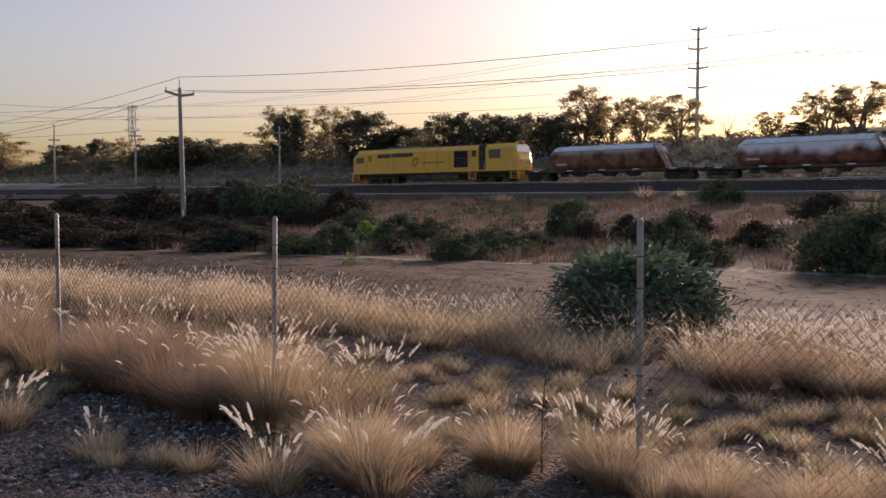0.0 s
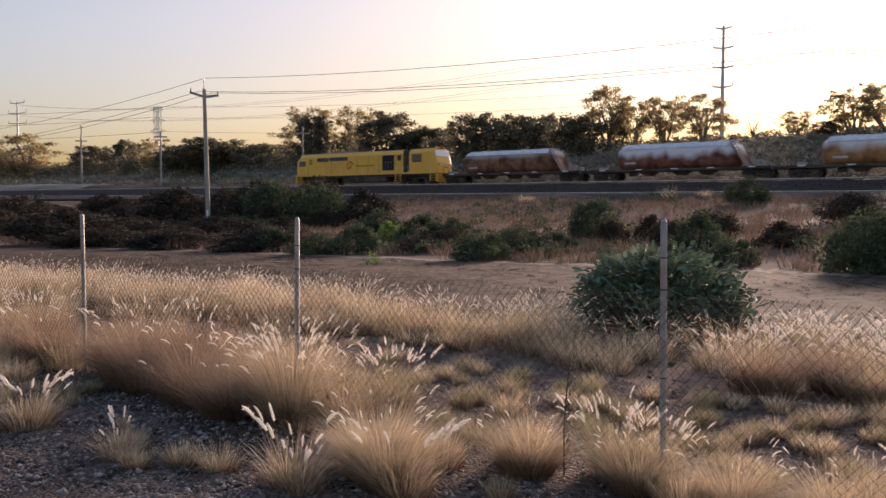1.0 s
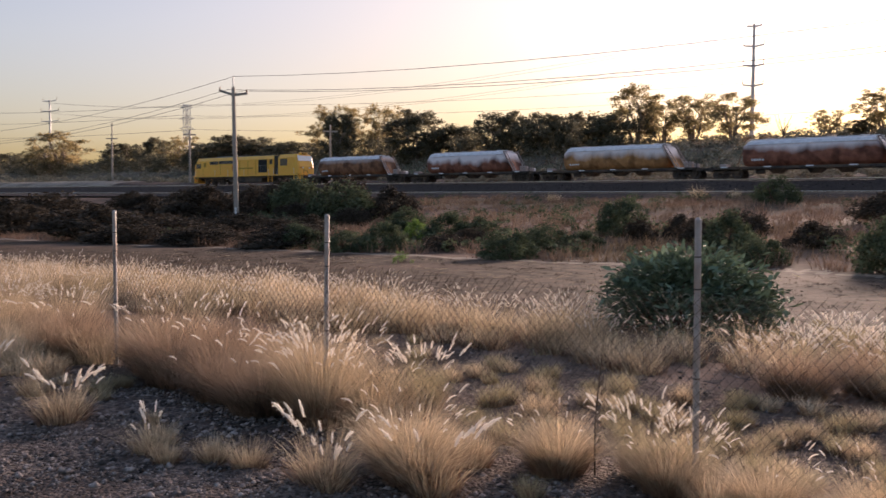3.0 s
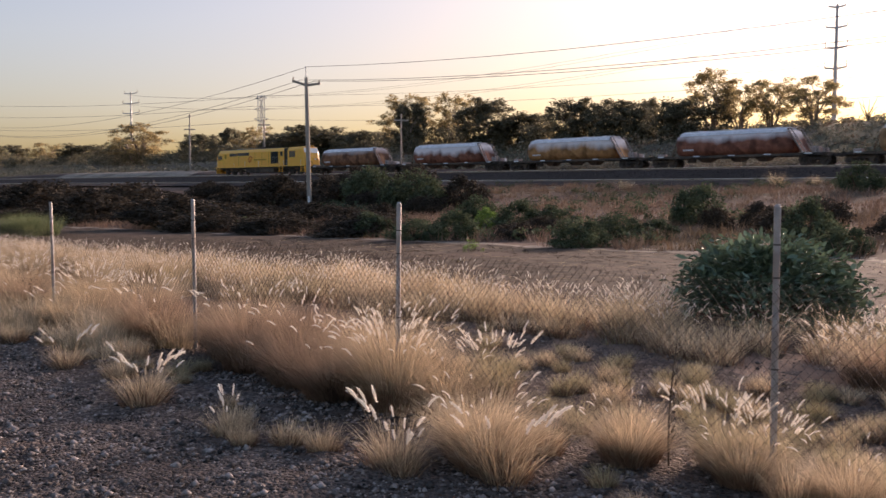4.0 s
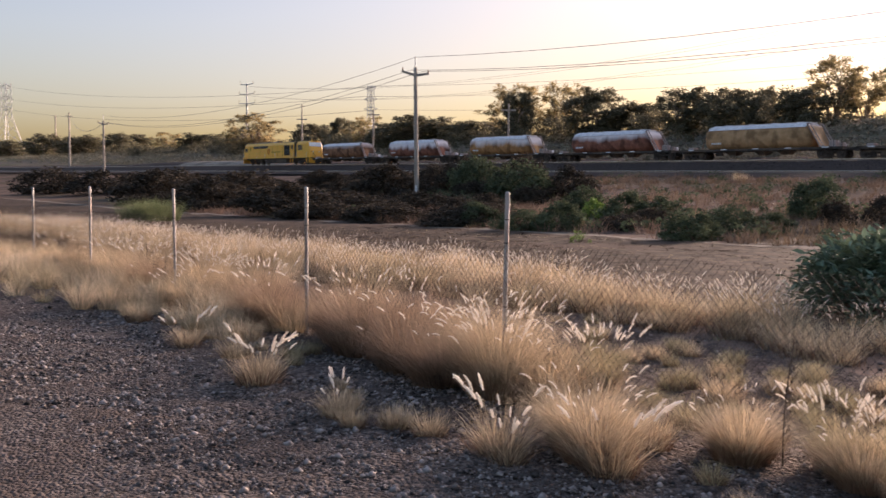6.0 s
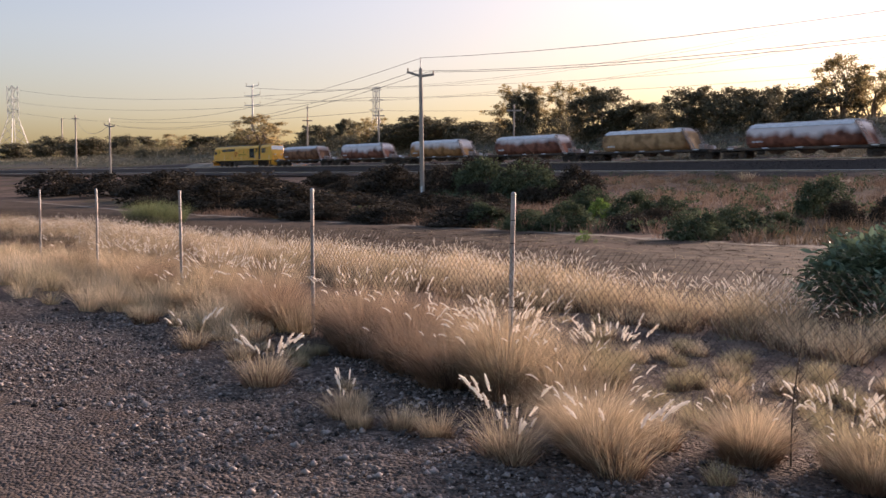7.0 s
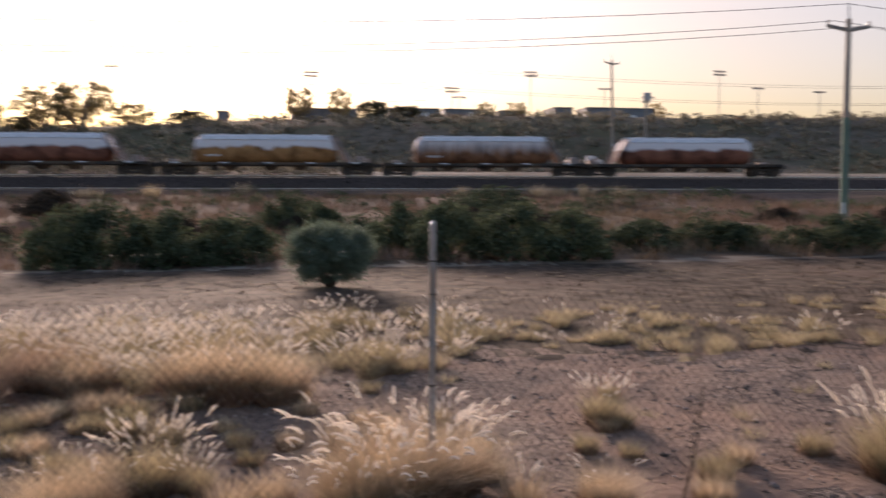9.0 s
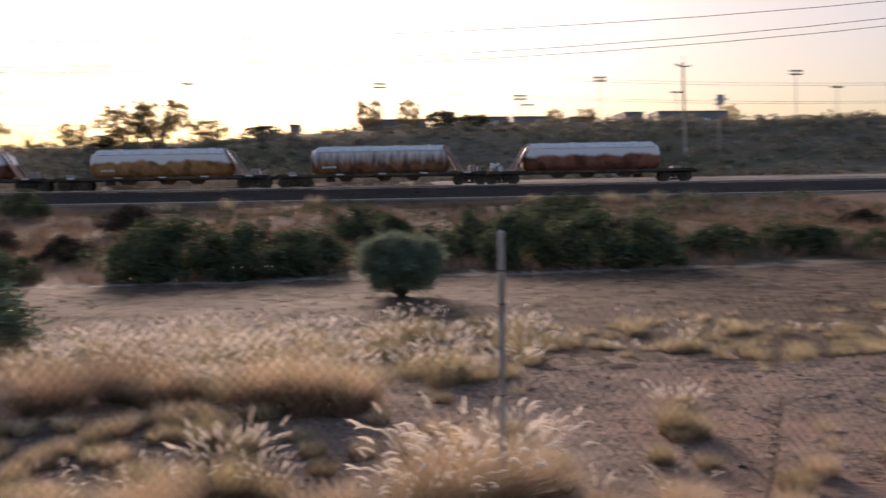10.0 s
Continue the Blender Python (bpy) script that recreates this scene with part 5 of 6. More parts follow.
DARKLEFT = [(-51.3, 37.0, 2.4, 6.5), (-40.9, 26.5, 1.5, 6.0), (-43.5, 24.3, 1.8, 6.0), (-33.8, 24.3, 0.85, 4.6), (-33.4, 23.6, 0.7, 3.6), (-38.6, 23.4, 1.0, 4.5), (-55.9, 25.7, 2.2, 6.4), (-111.5, 30.5, 3.1, 9.0), (-99.3, 33.1, 2.4, 9.4), (-29.5, 26.4, 0.9, 3.0), (-40.2, 31.5, 1.0, 4.4), (-62, 31, 2.6, 7.5), (-74, 29, 2.6, 8.0), (-84, 34, 2.6, 8.0)]
DARKRIGHT = [(-4.0, 24.2, 1.5, 2.9), (-2.4, 23.8, 1.35, 2.7), (-0.9, 24.2, 1.3, 2.6), (0.9, 34.6, 1.4, 2.6), (1.8, 27.6, 1.4, 2.0), (4.1, 27.2, 1.4, 2.4), (5.0, 24.0, 1.6, 2.3), (11.3, 42.8, 1.3, 3.9), (6.8, 23.8, 1.5, 2.8), (8.2, 23.4, 1.3, 2.7), (11.6, 25.7, 1.0, 2.5), (13.7, 26.2, 0.9, 1.9), (14.3, 25.2, 0.85, 2.1), (16.2, 24.7, 0.75, 1.7), (17.4, 24.0, 1.25, 2.5), (19.6, 24.3, 0.95, 1.9), (22.5, 25.0, 1.1, 2.6), (9.6, 26.8, 1.1, 2.4), (7.8, 34, 1.0, 2.8), (8.6, 38, 1.1, 3.2), (6.4, 33, 0.9, 2.2), (10.5, 37, 0.9, 2.6), (5.4, 30, 0.9, 2.2), (12.2, 34, 0.8, 2.4), (7.2, 28, 1.0, 2.2), (2.6, 25.4, 1.1, 2.0)]
DARKFILL = []
fr = random.Random(77)
DARKFILL += [(-49, 42, 2.5, 4.8), (-53.5, 43, 2.3, 4.8), (-58, 42, 2.1, 5.2), (-43.4, 42.5, 2.8, 4.2), (-37.5, 41, 2.0, 3.6), (-63, 44, 2.0, 5.0), (-33, 30, 1.0, 2.6), (-12.5, 30, 0.9, 2.2), (-8.5, 29, 0.8, 2.0), (-6.2, 33, 0.9, 2.4), (-3.0, 31, 0.8, 2.2), (-13.5, 36, 1.1, 2.6), (-9.0, 40, 1.2, 3.0)]
for i in range(46):
    y = fr.uniform(24, 52)
    x = -fr.uniform(0.86, 2.6) * y - fr.uniform(0, 8)
    DARKFILL.append((x, y, 0.55 + 0.014 * y * fr.uniform(0.6, 1.3), fr.uniform(2.5, 4.5)))
for i in range(16):
    DARKFILL.append((fr.uniform(-22, 26), fr.uniform(25, 36), fr.uniform(0.5, 1.0), fr.uniform(1.2, 2.2)))
n_ = 0
for x, y, h, w in DARKROW + DARKRIGHT:
    settle(SHRUBS[n_ % 4], x, y, w, h * 1.12, tr.uniform(0, 6.28), first=n_ < 4)
    n_ += 1
n_ = 0
for x, y, h, w in DARKLEFT + DARKFILL:
    settle(DULL[n_ % 2], x, y, w, h * 1.12, tr.uniform(0, 6.28), first=n_ < 2)
    n_ += 1
for x, y, h, w in ((-25.0, 28.8, 1.1, 1.25),):
    settle(LIGHTSHRUB, x, y, w, h, 0.4, first=True)

# scattered low scrub between them, and the hillside's scrub beyond the railway
cx_, cy_ = scatter(1500, -70, 34, 24, 62, lambda x, y: (lump(x, y, 0.23) > 0.48) * np.where(y > 45, 0.5, 0.85))
cz_ = ground_z(cx_, cy_) + rough_z(cx_, cy_)
rr_ = RNG.uniform(0.22, 0.6, len(cx_))
stuff("slope_scrub", leaf_cloud(np.stack([cx_, cy_, cz_ + rr_ * 0.5], 1), rr_, 60, 0.085), LEAF, "low dark scrub scattered on the slope", "scrub")
hx, hy = scatter(11000, -560, 150, 84, 142, lambda x, y: np.where((x > -20) & (y > 129), 0.0, 1.0) * np.where(x < -150, 0.6, 1.0) * (0.5 + 0.5 * lump(x, y, 0.12)) * np.where((x < -250) & (y < 92), 0.3, 1))
hz = ground_z(hx, hy) + rough_z(hx, hy)
hr = RNG.uniform(0.35, 1.3, len(hx)) * np.where(hx < -180, 1.5, 1) * np.where((hx < -62) & (hy > 112), 1.7, 1)
stuff("hillside_scrub", leaf_cloud(np.stack([hx, hy, hz + hr * 0.3], 1), hr, 30, 0.24, 0.7), HILLLEAF, "dark dense scrub over the hillside", "scrub")

tu, tw = RNG.uniform(-2, 72, 520), RNG.uniform(4.2, 12.5, 520)
tc = np.array([track(u, w)[:2] for u, w in zip(tu, tw)])
tq = RNG.uniform(0.3, 0.75, 520)
stuff("trackside_scrub", leaf_cloud(np.stack([tc[:, 0], tc[:, 1], ground_z(tc[:, 0], tc[:, 1]) + tq * 0.5], 1), tq, 70, 0.10, 0.8), HILLLEAF, "low dull scrub beside the railway", "scrub")
kx = RNG.uniform(-345, -60, 900)
ky = RNG.uniform(114, 125, 900)
kz = ground_z(kx, ky) + RNG.random(900) ** 1.1 * (4.0 + 1.5 * np.sin(kx * 0.11) * np.sin(kx * 0.037 + 1)) * np.where(kx < -200, 0.8, 1)
stuff("ridge_thicket", leaf_cloud(np.stack([kx, ky, kz], 1), RNG.uniform(0.8, 1.7, 900), 120, 0.22, 0.85), GUMLEAF, "unbroken dark thicket along the ridge", "thicket")


def gum_proto(seed, label, crown_low, sprays, per, leaf, dark=False):
    """A tree ten metres high and eight across: stems that fan out from low down, and sprays of leaves at the twigs' ends with sky between them."""
    rg, rn = np.random.default_rng(seed), random.Random(seed)
    t = thing("gum_tree", label, "tree", "trees on the ridge")
    bm = bmesh.new()
    c, rad = [], []
    stems = 6 if dark else 5
    for i in range(stems):
        a = i * 6.283 / stems + rn.uniform(-0.4, 0.4)
        reach = rn.uniform(0.7, 1.9) if i else 0.3
        mid = Vector((math.cos(a) * reach, math.sin(a) * reach, rn.uniform(3.6, 5.6)))
        limb(bm, (math.cos(a) * 0.15, math.sin(a) * 0.15, -0.6), mid, 0.17, 0.10, 0.3, 6, 5, rn)
        for k in range(sprays):
            f = (k + rn.random()) / sprays
            b = a + rn.uniform(-1.0, 1.0)
            z = 10 * crown_low + (9.4 - 10 * crown_low) * (0.12 + 0.88 * f) * rn.uniform(0.9, 1.03)
            wide = 3.5 * math.sqrt(max(0.06, 1 - ((f - 0.52) / 0.6) ** 2)) * rn.uniform(0.55, 1.0) * (1.0 if i else 0.55)
            e = Vector((math.cos(b) * wide, math.sin(b) * wide, min(z, 9.3)))
            start = Vector((mid.x, mid.y, min(mid.z, max(0.8, e.z - 1.2)))) * (1.0 if e.z > mid.z else 0.75)
            limb(bm, start, e, 0.06, 0.018, 0.35, 5, 4, rn)
            for q in range(4 if dark else 3):
                c.append((e.x + rn.gauss(0, 0.42), e.y + rn.gauss(0, 0.42), min(9.5, e.z + rn.gauss(0, 0.45))))
                rad.append(rn.uniform(0.45, 0.85) * (1.3 if dark else 1.0))
    part("trunk", bm, BARK, t, "pale branching trunk")
    # Open crowns take the leaf with backlight painted in.
    new("crown", mesh_np("crown", *leaf_cloud(np.array(c), np.array(rad), per, leaf, 0.95, 2.0, 0.15, rg), GUMLEAF if dark else BACKLITGUM)).parent = t
    return t


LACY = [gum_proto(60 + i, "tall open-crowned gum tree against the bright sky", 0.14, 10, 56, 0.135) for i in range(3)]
DENSE = [gum_proto(70 + i, "dense dark rounded tree on the ridge", 0.0, 11, 42, 0.20, True) for i in range(3)]
# x, y, height of the top over the sea of the plan, width, open crown
RIDGE_A = [(-228.1, 118, 20.2, 21, 1), (-207.7, 125, 16.8, 13, 0), (-193.9, 125, 17.7, 8, 0), (-178.5, 122, 17.2, 11, 1), (-151.2, 118, 15.8, 18, 0), (-141.1, 125, 14.7, 13, 0), (-125.4, 122, 20.8, 14.5, 1), (-118.6, 128, 21.1, 11.5, 1), (-122.0, 118, 19.0, 7.0, 0), (-102.7, 118, 18.2, 11.5, 0), (-97.3, 124, 15.8, 9, 0), (-86.1, 120, 17.2, 9, 0), (-79.8, 122, 16.6, 9, 0), (-74.0, 123, 16.5, 8, 0)]
RIDGE_B = [(-65.1, 118, 15.3, 8.2, 0), (-63.8, 126, 20.4, 12.0, 1), (-60.0, 127, 17.9, 8, 1), (-55.7, 128, 18.7, 9.4, 1), (-48.8, 126, 17.9, 10.4, 1), (-36.9, 130, 15.3, 5.6, 1), (-31.7, 126, 13.4, 4.4, 0), (-28.4, 126, 17.4, 9.5, 1), (-23.7, 124, 17.9, 10.5, 1), (-18.0, 128, 15.6, 7.2, 1), (-10.4, 130, 14.9, 5.5, 0)]
RIDGE_C = [(5.2, 138, 19.6, 5.6, 1), (11.3, 138, 19.6, 4.4, 1), (15.7, 130, 16.8, 5.4, 0), (20.5, 130, 16.2, 5.0, 0), (34.6, 138, 17.9, 3.6, 1), (40.4, 140, 18.2, 4.4, 1), (65.9, 142, 18.9, 3.4, 1), (-534, 130, 22, 30, 0), (-471.9, 130, 23.1, 24, 0), (-396.8, 125, 19.8, 24, 0), (-356.5, 128, 19.6, 22, 0), (-315.2, 128, 18.4, 16, 1), (-275, 124, 16.5, 18, 0), (-430, 135, 20, 26, 0), (-250, 126, 15.5, 15, 0), (-165, 120, 15.0, 12, 0)]
used = set()
for i, (x, y, top, w, lacy) in enumerate(RIDGE_A + RIDGE_B + RIDGE_C):
    src = (LACY if lacy else DENSE)[i % 3]
    z = on_ground(x, y)
    m = Matrix.Translation((x, y, z - 0.1)) @ Matrix.Rotation(tr.uniform(0, 6.28), 4, "Z") @ Matrix.Diagonal((w / 8.0, w / 8.0, (top - z) / 9.9, 1))
    if src in used:
        o = copy_thing(src, Matrix.Identity(4))
        o.matrix_basis = m
    else:
        used.add(src)
        src.matrix_world = m
# bare dead tree
dead = thing("dead_tree", "small bare dead tree on the ridge", "tree")
rn = random.Random(3)
bm = bmesh.new()
for i in range(9):
    limb(bm, (0, 0, 0.4 * (i % 3)), (rn.uniform(-1.2, 1.2), rn.uniform(-0.8, 0.8), rn.uniform(2.0, 3.6)), 0.08, 0.015, 0.2, 5, 4, rn)
part("branches", bm, TWIG, dead)
dead.matrix_world = pose(-42.2, 128, on_ground(-42.2, 128) - 0.2)

# the large-leaved bush behind the fence


def big_bush(x, y, wide, high):
    t = thing("large_leaved_bush", "broad dark green bush with large glossy leaves in dry grass", "bush")
    rg, rn = np.random.default_rng(5), random.Random(5)
    bm = bmesh.new()
    V, T, k = [], [], 0
    for i in range(270):
        a, r = rn.uniform(0, 6.28), math.sqrt(rn.random())
        e = Vector((math.cos(a) * r * wide * 0.46, math.sin(a) * r * wide * 0.42, high * (0.97 - 0.62 * r ** 3) * (rn.uniform(0.55, 1.0) if i % 2 else rn.uniform(0.05, 0.65)) + 0.04))
        if i < 26:
            limb(bm, (rn.uniform(-0.1, 0.1), rn.uniform(-0.1, 0.1), 0), e, 0.03, 0.008, 0.08, 5, 4, rn)
        out = Vector((e.x, e.y, 0.35 + 0.25 * e.z)).normalized()
        for j in range(16):
            c = e + Vector((rg.normal(0, 0.11), rg.normal(0, 0.11), rg.normal(0, 0.08)))
            d = (out + Vector((rg.normal(0, 0.7), rg.normal(0, 0.7), rg.normal(-0.25, 0.45)))).normalized()
            s = d.cross(Vector((rg.normal(0, 0.4), rg.normal(0, 0.4), 1))).normalized()
            n = d.cross(s)
            L, W = rn.uniform(0.08, 0.17), rn.uniform(0.018, 0.042)
            pts = [c, c + d * L * 0.35 + s * W - n * 0.012, c + d * L * 0.75 + s * W * 0.7 - n * 0.02, c + d * L, c + d * L * 0.75 - s * W * 0.7 - n * 0.02, c + d * L * 0.35 - s * W - n * 0.012]
            V += [tuple(p) for p in pts]
            T += [(k, k + 1, k + 3), (k + 1, k + 2, k + 3), (k, k + 3, k + 5), (k + 3, k + 4, k + 5)]
            k += 6
    new("leaves", mesh_np("leaves", V, T, BIGLEAF)).parent = t
    part("branchwork", bm, TWIG, t)
    t.matrix_world = pose(x, y, on_ground(x, y))
    return t


big_bush(-4.75, 10.9, 2.3, 1.04)

# the round bush on the field
rb = thing("round_bush", "single rounded grey-green bush on the bare field", "bush")
rg, rn = np.random.default_rng(9), random.Random(9)
ang, cosv = rg.random(190) * 6.28, rg.uniform(-0.95, 1, 190)
rad = np.sqrt(1 - cosv ** 2)
k_ = rg.uniform(0.35, 0.86, 190)
c = np.stack([np.cos(ang) * rad * 0.98 * k_, np.sin(ang) * rad * 0.9 * k_, 0.66 + cosv * 0.66 * k_], 1)
new("crown", mesh_np("crown", *leaf_cloud(c, rg.uniform(0.15, 0.27, 190), 260, 0.012, 1.0, 7.0, 0.1, rg), GREYLEAF)).parent = rb
bm = bmesh.new()
for i in range(9):
    limb(bm, (rn.uniform(-0.08, 0.08), rn.uniform(-0.08, 0.08), -0.05), tuple(c[i * 9] * 0.85), 0.035, 0.01, 0.06, 6, 4, rn)
part("trunk", bm, TWIG, rb)
rb.matrix_world = pose(1.28, 17.2, on_ground(1.28, 17.2)) @ Matrix.Diagonal((1.14, 1.14, 0.98, 1))
# small plant at the field's far edge, and a grey reed clump at the field's far end
sp = shrub_proto(41, "small green plant alone at the field's edge", LEAFLIGHT, 14, 40, 0.05, "", "small_plant")
sp.matrix_world = Matrix.Translation((-17.1, 19.1, on_ground(-17.1, 19.1))) @ Matrix.Diagonal((0.5, 0.5, 0.42, 1))
reeds = thing("reed_clump", "pale green upright reed clump at the field's end", "reeds")
cc = RNG.normal(0, 0.8, 26)
new("reed_foliage", mesh_np("reed_foliage", *tufts(cc, RNG.normal(0, 0.5, 26), 160, 0.4, 1.05, 0.014, 2, 0.55, 0.5, 0.0), REED)).parent = reeds
reeds.matrix_world = pose(-41.1, 15.8, on_ground(-41.1, 15.8) - 0.05)
# dead weed stalks by the fence
for x, y, h, ln in ((2.24, 4.4, 0.6, 0.2), (-0.68, 5.0, 0.45, -0.1), (-2.55, 4.55, 0.72, 0.05)):
    wd = thing("dead_weed", "thin dark dead weed stalk", "weed", "dead weed stalks")
    bm = bmesh.new()
    limb(bm, (0, 0, -0.03), (ln * h, 0, h), 0.006, 0.003, 0.02, 5, 5, rn)
    stalk = part("stalk", bm, TWIG, wd)
    for i in range(9):
        z = h * (0.2 + 0.08 * i)
        part("twig", rods(((ln * z, 0, z), (ln * z + rn.uniform(-0.09, 0.09), rn.uniform(-0.06, 0.06), z + 0.07), 0.003, 0.0015, 4)), TWIG, stalk)
    wd.matrix_world = pose(x, y, on_ground(x, y))
    me = mesh_np("seed_husks", *leaf_cloud(np.array([(ln * h * t, 0, h * t) for t in np.linspace(0.3, 1, 22)]), np.full(22, 0.022), 4, 0.010, rng=rg), TWIG)
    new("seed_husks", me).parent = wd

# ---- poles, masts and lines ----


def cable(points, r, name="power_line", label="thin sagging overhead power line"):
    cu = bpy.data.curves.new(name, "CURVE")
    cu.dimensions, cu.bevel_depth, cu.bevel_resolution, cu.use_fill_caps = "3D", r, 1, True
    s = cu.splines.new("POLY")
    s.points.add(len(points) - 1)
    for p, q in zip(s.points, points):
        p.co = (*q, 1)
    cu.materials.append(CABLE)
    return tagged(new(name, cu), label, "power line", "overhead power lines")


def sag(a, b, drop, n=14):
    a, b = Vector(a), Vector(b)
    return [tuple(a.lerp(b, i / n) - Vector((0, 0, drop * 4 * (i / n) * (1 - i / n)))) for i in range(n + 1)]


def wood_pole(x, y, h, lean=0.0, turn=0.0, name="power_pole"):
    t = thing(name, "weathered timber power pole with a crossarm", "power pole", "timber power poles")
    part("pole", rods(((0, 0, -0.6), (0, 0, h * 0.5), 0.17, 0.15, 12), ((0, 0, h * 0.5), (0, 0, h), 0.15, 0.12, 12)), POLEWOOD, t)
    arm = loft(bmesh.new(), [[(-0.95, -0.06, h - 0.28), (-0.95, 0.06, h - 0.28), (-0.95, 0.06, h - 0.12), (-0.95, -0.06, h - 0.12)], [(0, -0.06, h - 0.62), (0, 0.06, h - 0.62), (0, 0.06, h - 0.44), (0, -0.06, h - 0.44)], [(0.95, -0.06, h - 0.5), (0.95, 0.06, h - 0.5), (0.95, 0.06, h - 0.36), (0.95, -0.06, h - 0.36)]])
    arm = part("crossarm", arm, POLEWOOD, t)
    for ax, az in ((-0.88, h - 0.12), (0.88, h - 0.36)):
        part("insulator", rods(((ax, 0, az), (ax, 0, az + 0.12), 0.05, 0.035, 8), ((ax, 0, az + 0.12), (ax, 0, az + 0.16), 0.03, 0.05, 8)), CERAMIC, arm)
    part("top_spike", rods(((0, 0, h), (0, 0, h + 0.75), 0.04, 0.035, 6)), HAZEDSTEEL, t)
    part("marker_plate", boxes((-0.06, 0.06, -0.185, -0.165, 0.35, 0.9)), WHITE, t, "small pale plate")
    t.matrix_world = pose(x, y, on_ground(x, y), 0, lean, turn)
    return Vector((x + math.sin(radians(lean)) * h, y, on_ground(x, y) + h))


P1 = wood_pole(-48.2, 37.2, 8.9, -1.2, 40)
P2 = wood_pole(26.9, 37.4, 9.5, 0.3, -40)
sleeve = part("painted_foot", rods(((0, 0, 0.2), (0, 0, 4.9), 0.176, 0.158, 12)), GREENPAINT, bpy.data.objects["power_pole.001"], "faded green paint on the lower half")
P0 = wood_pole(-126, 42, 9.0, 0, 30)
P3 = wood_pole(104, 40, 9.0, 0, 0)
for dx, dz, dr in ((-0.7, -0.1, 1.9), (0.7, -0.3, 1.9), (0.0, 0.72, 1.7)):
    for a, b in ((P0, P1), (P1, P2), (P2, P3)):
        cable(sag(a + Vector((dx, 0, dz)), b + Vector((dx, 0, dz)), dr), 0.015)


def steel_mast(x, y, top, arms, w=1.5):
    z = on_ground(x, y)
    h = top - z
    t = thing("steel_mast", "tall slim steel transmission pole with stacked crossarms", "transmission pole", "transmission poles")
    part("shaft", rods(((0, 0, -1), (0, 0, h), 0.42, 0.2, 10)), HAZEDSTEEL, t)
    for k in range(arms):
        zz = h - 0.4 - k * 3.2
        wd = w if k else w * 0.8
        bm = bmesh.new()
        rod(bm, (-wd, 0, zz + 0.15), (0, 0, zz - 0.1), 0.13, 0.17, 6)
        rod(bm, (wd, 0, zz + 0.15), (0, 0, zz - 0.1), 0.13, 0.17, 6)
        arm = part("crossarm", bm, HAZEDSTEEL, t)
        for s in (-1, 1):
            part("insulator", rods(((s * wd, 0, zz + 0.15), (s * wd, 0, zz + 1.2), 0.07, 0.05, 6)), CERAMIC, arm)
    t.matrix_world = pose(x, y, z, 0, 0, 12)
    return Vector((x, y, top))


M1 = steel_mast(-52.9, 145, 31.5, 4, 1.6)
M2 = steel_mast(-275.9, 140, 34.0, 3, 4.0)
M0 = Vector((170, 150, 27))
for k in range(2):
    for s in (-1.4, 1.4):
        a, b, c = M2 + Vector((0, s, -1 - 3.2 * k)), M1 + Vector((0, s, -1 - 3.2 * k)), M0 + Vector((0, s, -1 - 3.2 * k))
        cable(sag(a, b, 5.5, 20), 0.024)
        if k < 2:
            cable(sag(b, c, 5.0, 20), 0.024)


def lattice_pylon(x, y, top, half):
    z = on_ground(x, y)
    h = top - z
    t = thing("lattice_pylon", "far grey lattice steel pylon", "pylon", "lattice pylons")
    bm = bmesh.new()
    r = 0.0045 * h
    wid = lambda f: half * (1 - 0.78 * min(1, f / 0.62)) if f < 0.62 else half * 0.22
    lv = [0, 0.16, 0.3, 0.42, 0.52, 0.62, 0.71, 0.8, 0.9, 1.0]
    for sx in (-1, 1):
        for sy in (-1, 1):
            for a, b in zip(lv, lv[1:]):
                rod(bm, (sx * wid(a), sy * wid(a), a * h), (sx * wid(b), sy * wid(b), b * h), r, r, 4)
                rod(bm, (sx * wid(a), sy * wid(a), a * h), (-sx * wid(b), sy * wid(b), b * h), r * 0.6, r * 0.6, 4)
    part("tower", bm, HAZEDSTEEL, t)
    for f, w in ((0.70, 0.10), (0.82, 0.10), (0.95, 0.08)):
        bm = bmesh.new()
        for s in (-1, 1):
            rod(bm, (0, 0, f * h - 0.02 * h), (s * w * h, 0, f * h + 0.01 * h), r, r * 0.6, 4)
            rod(bm, (0, 0, f * h + 0.03 * h), (s * w * h, 0, f * h + 0.01 * h), r, r * 0.6, 4)
        part("crossarm", bm, HAZEDSTEEL, t)
    t.matrix_world = pose(x, y, z, 0, 0, 25)
    return Vector((x, y, top))


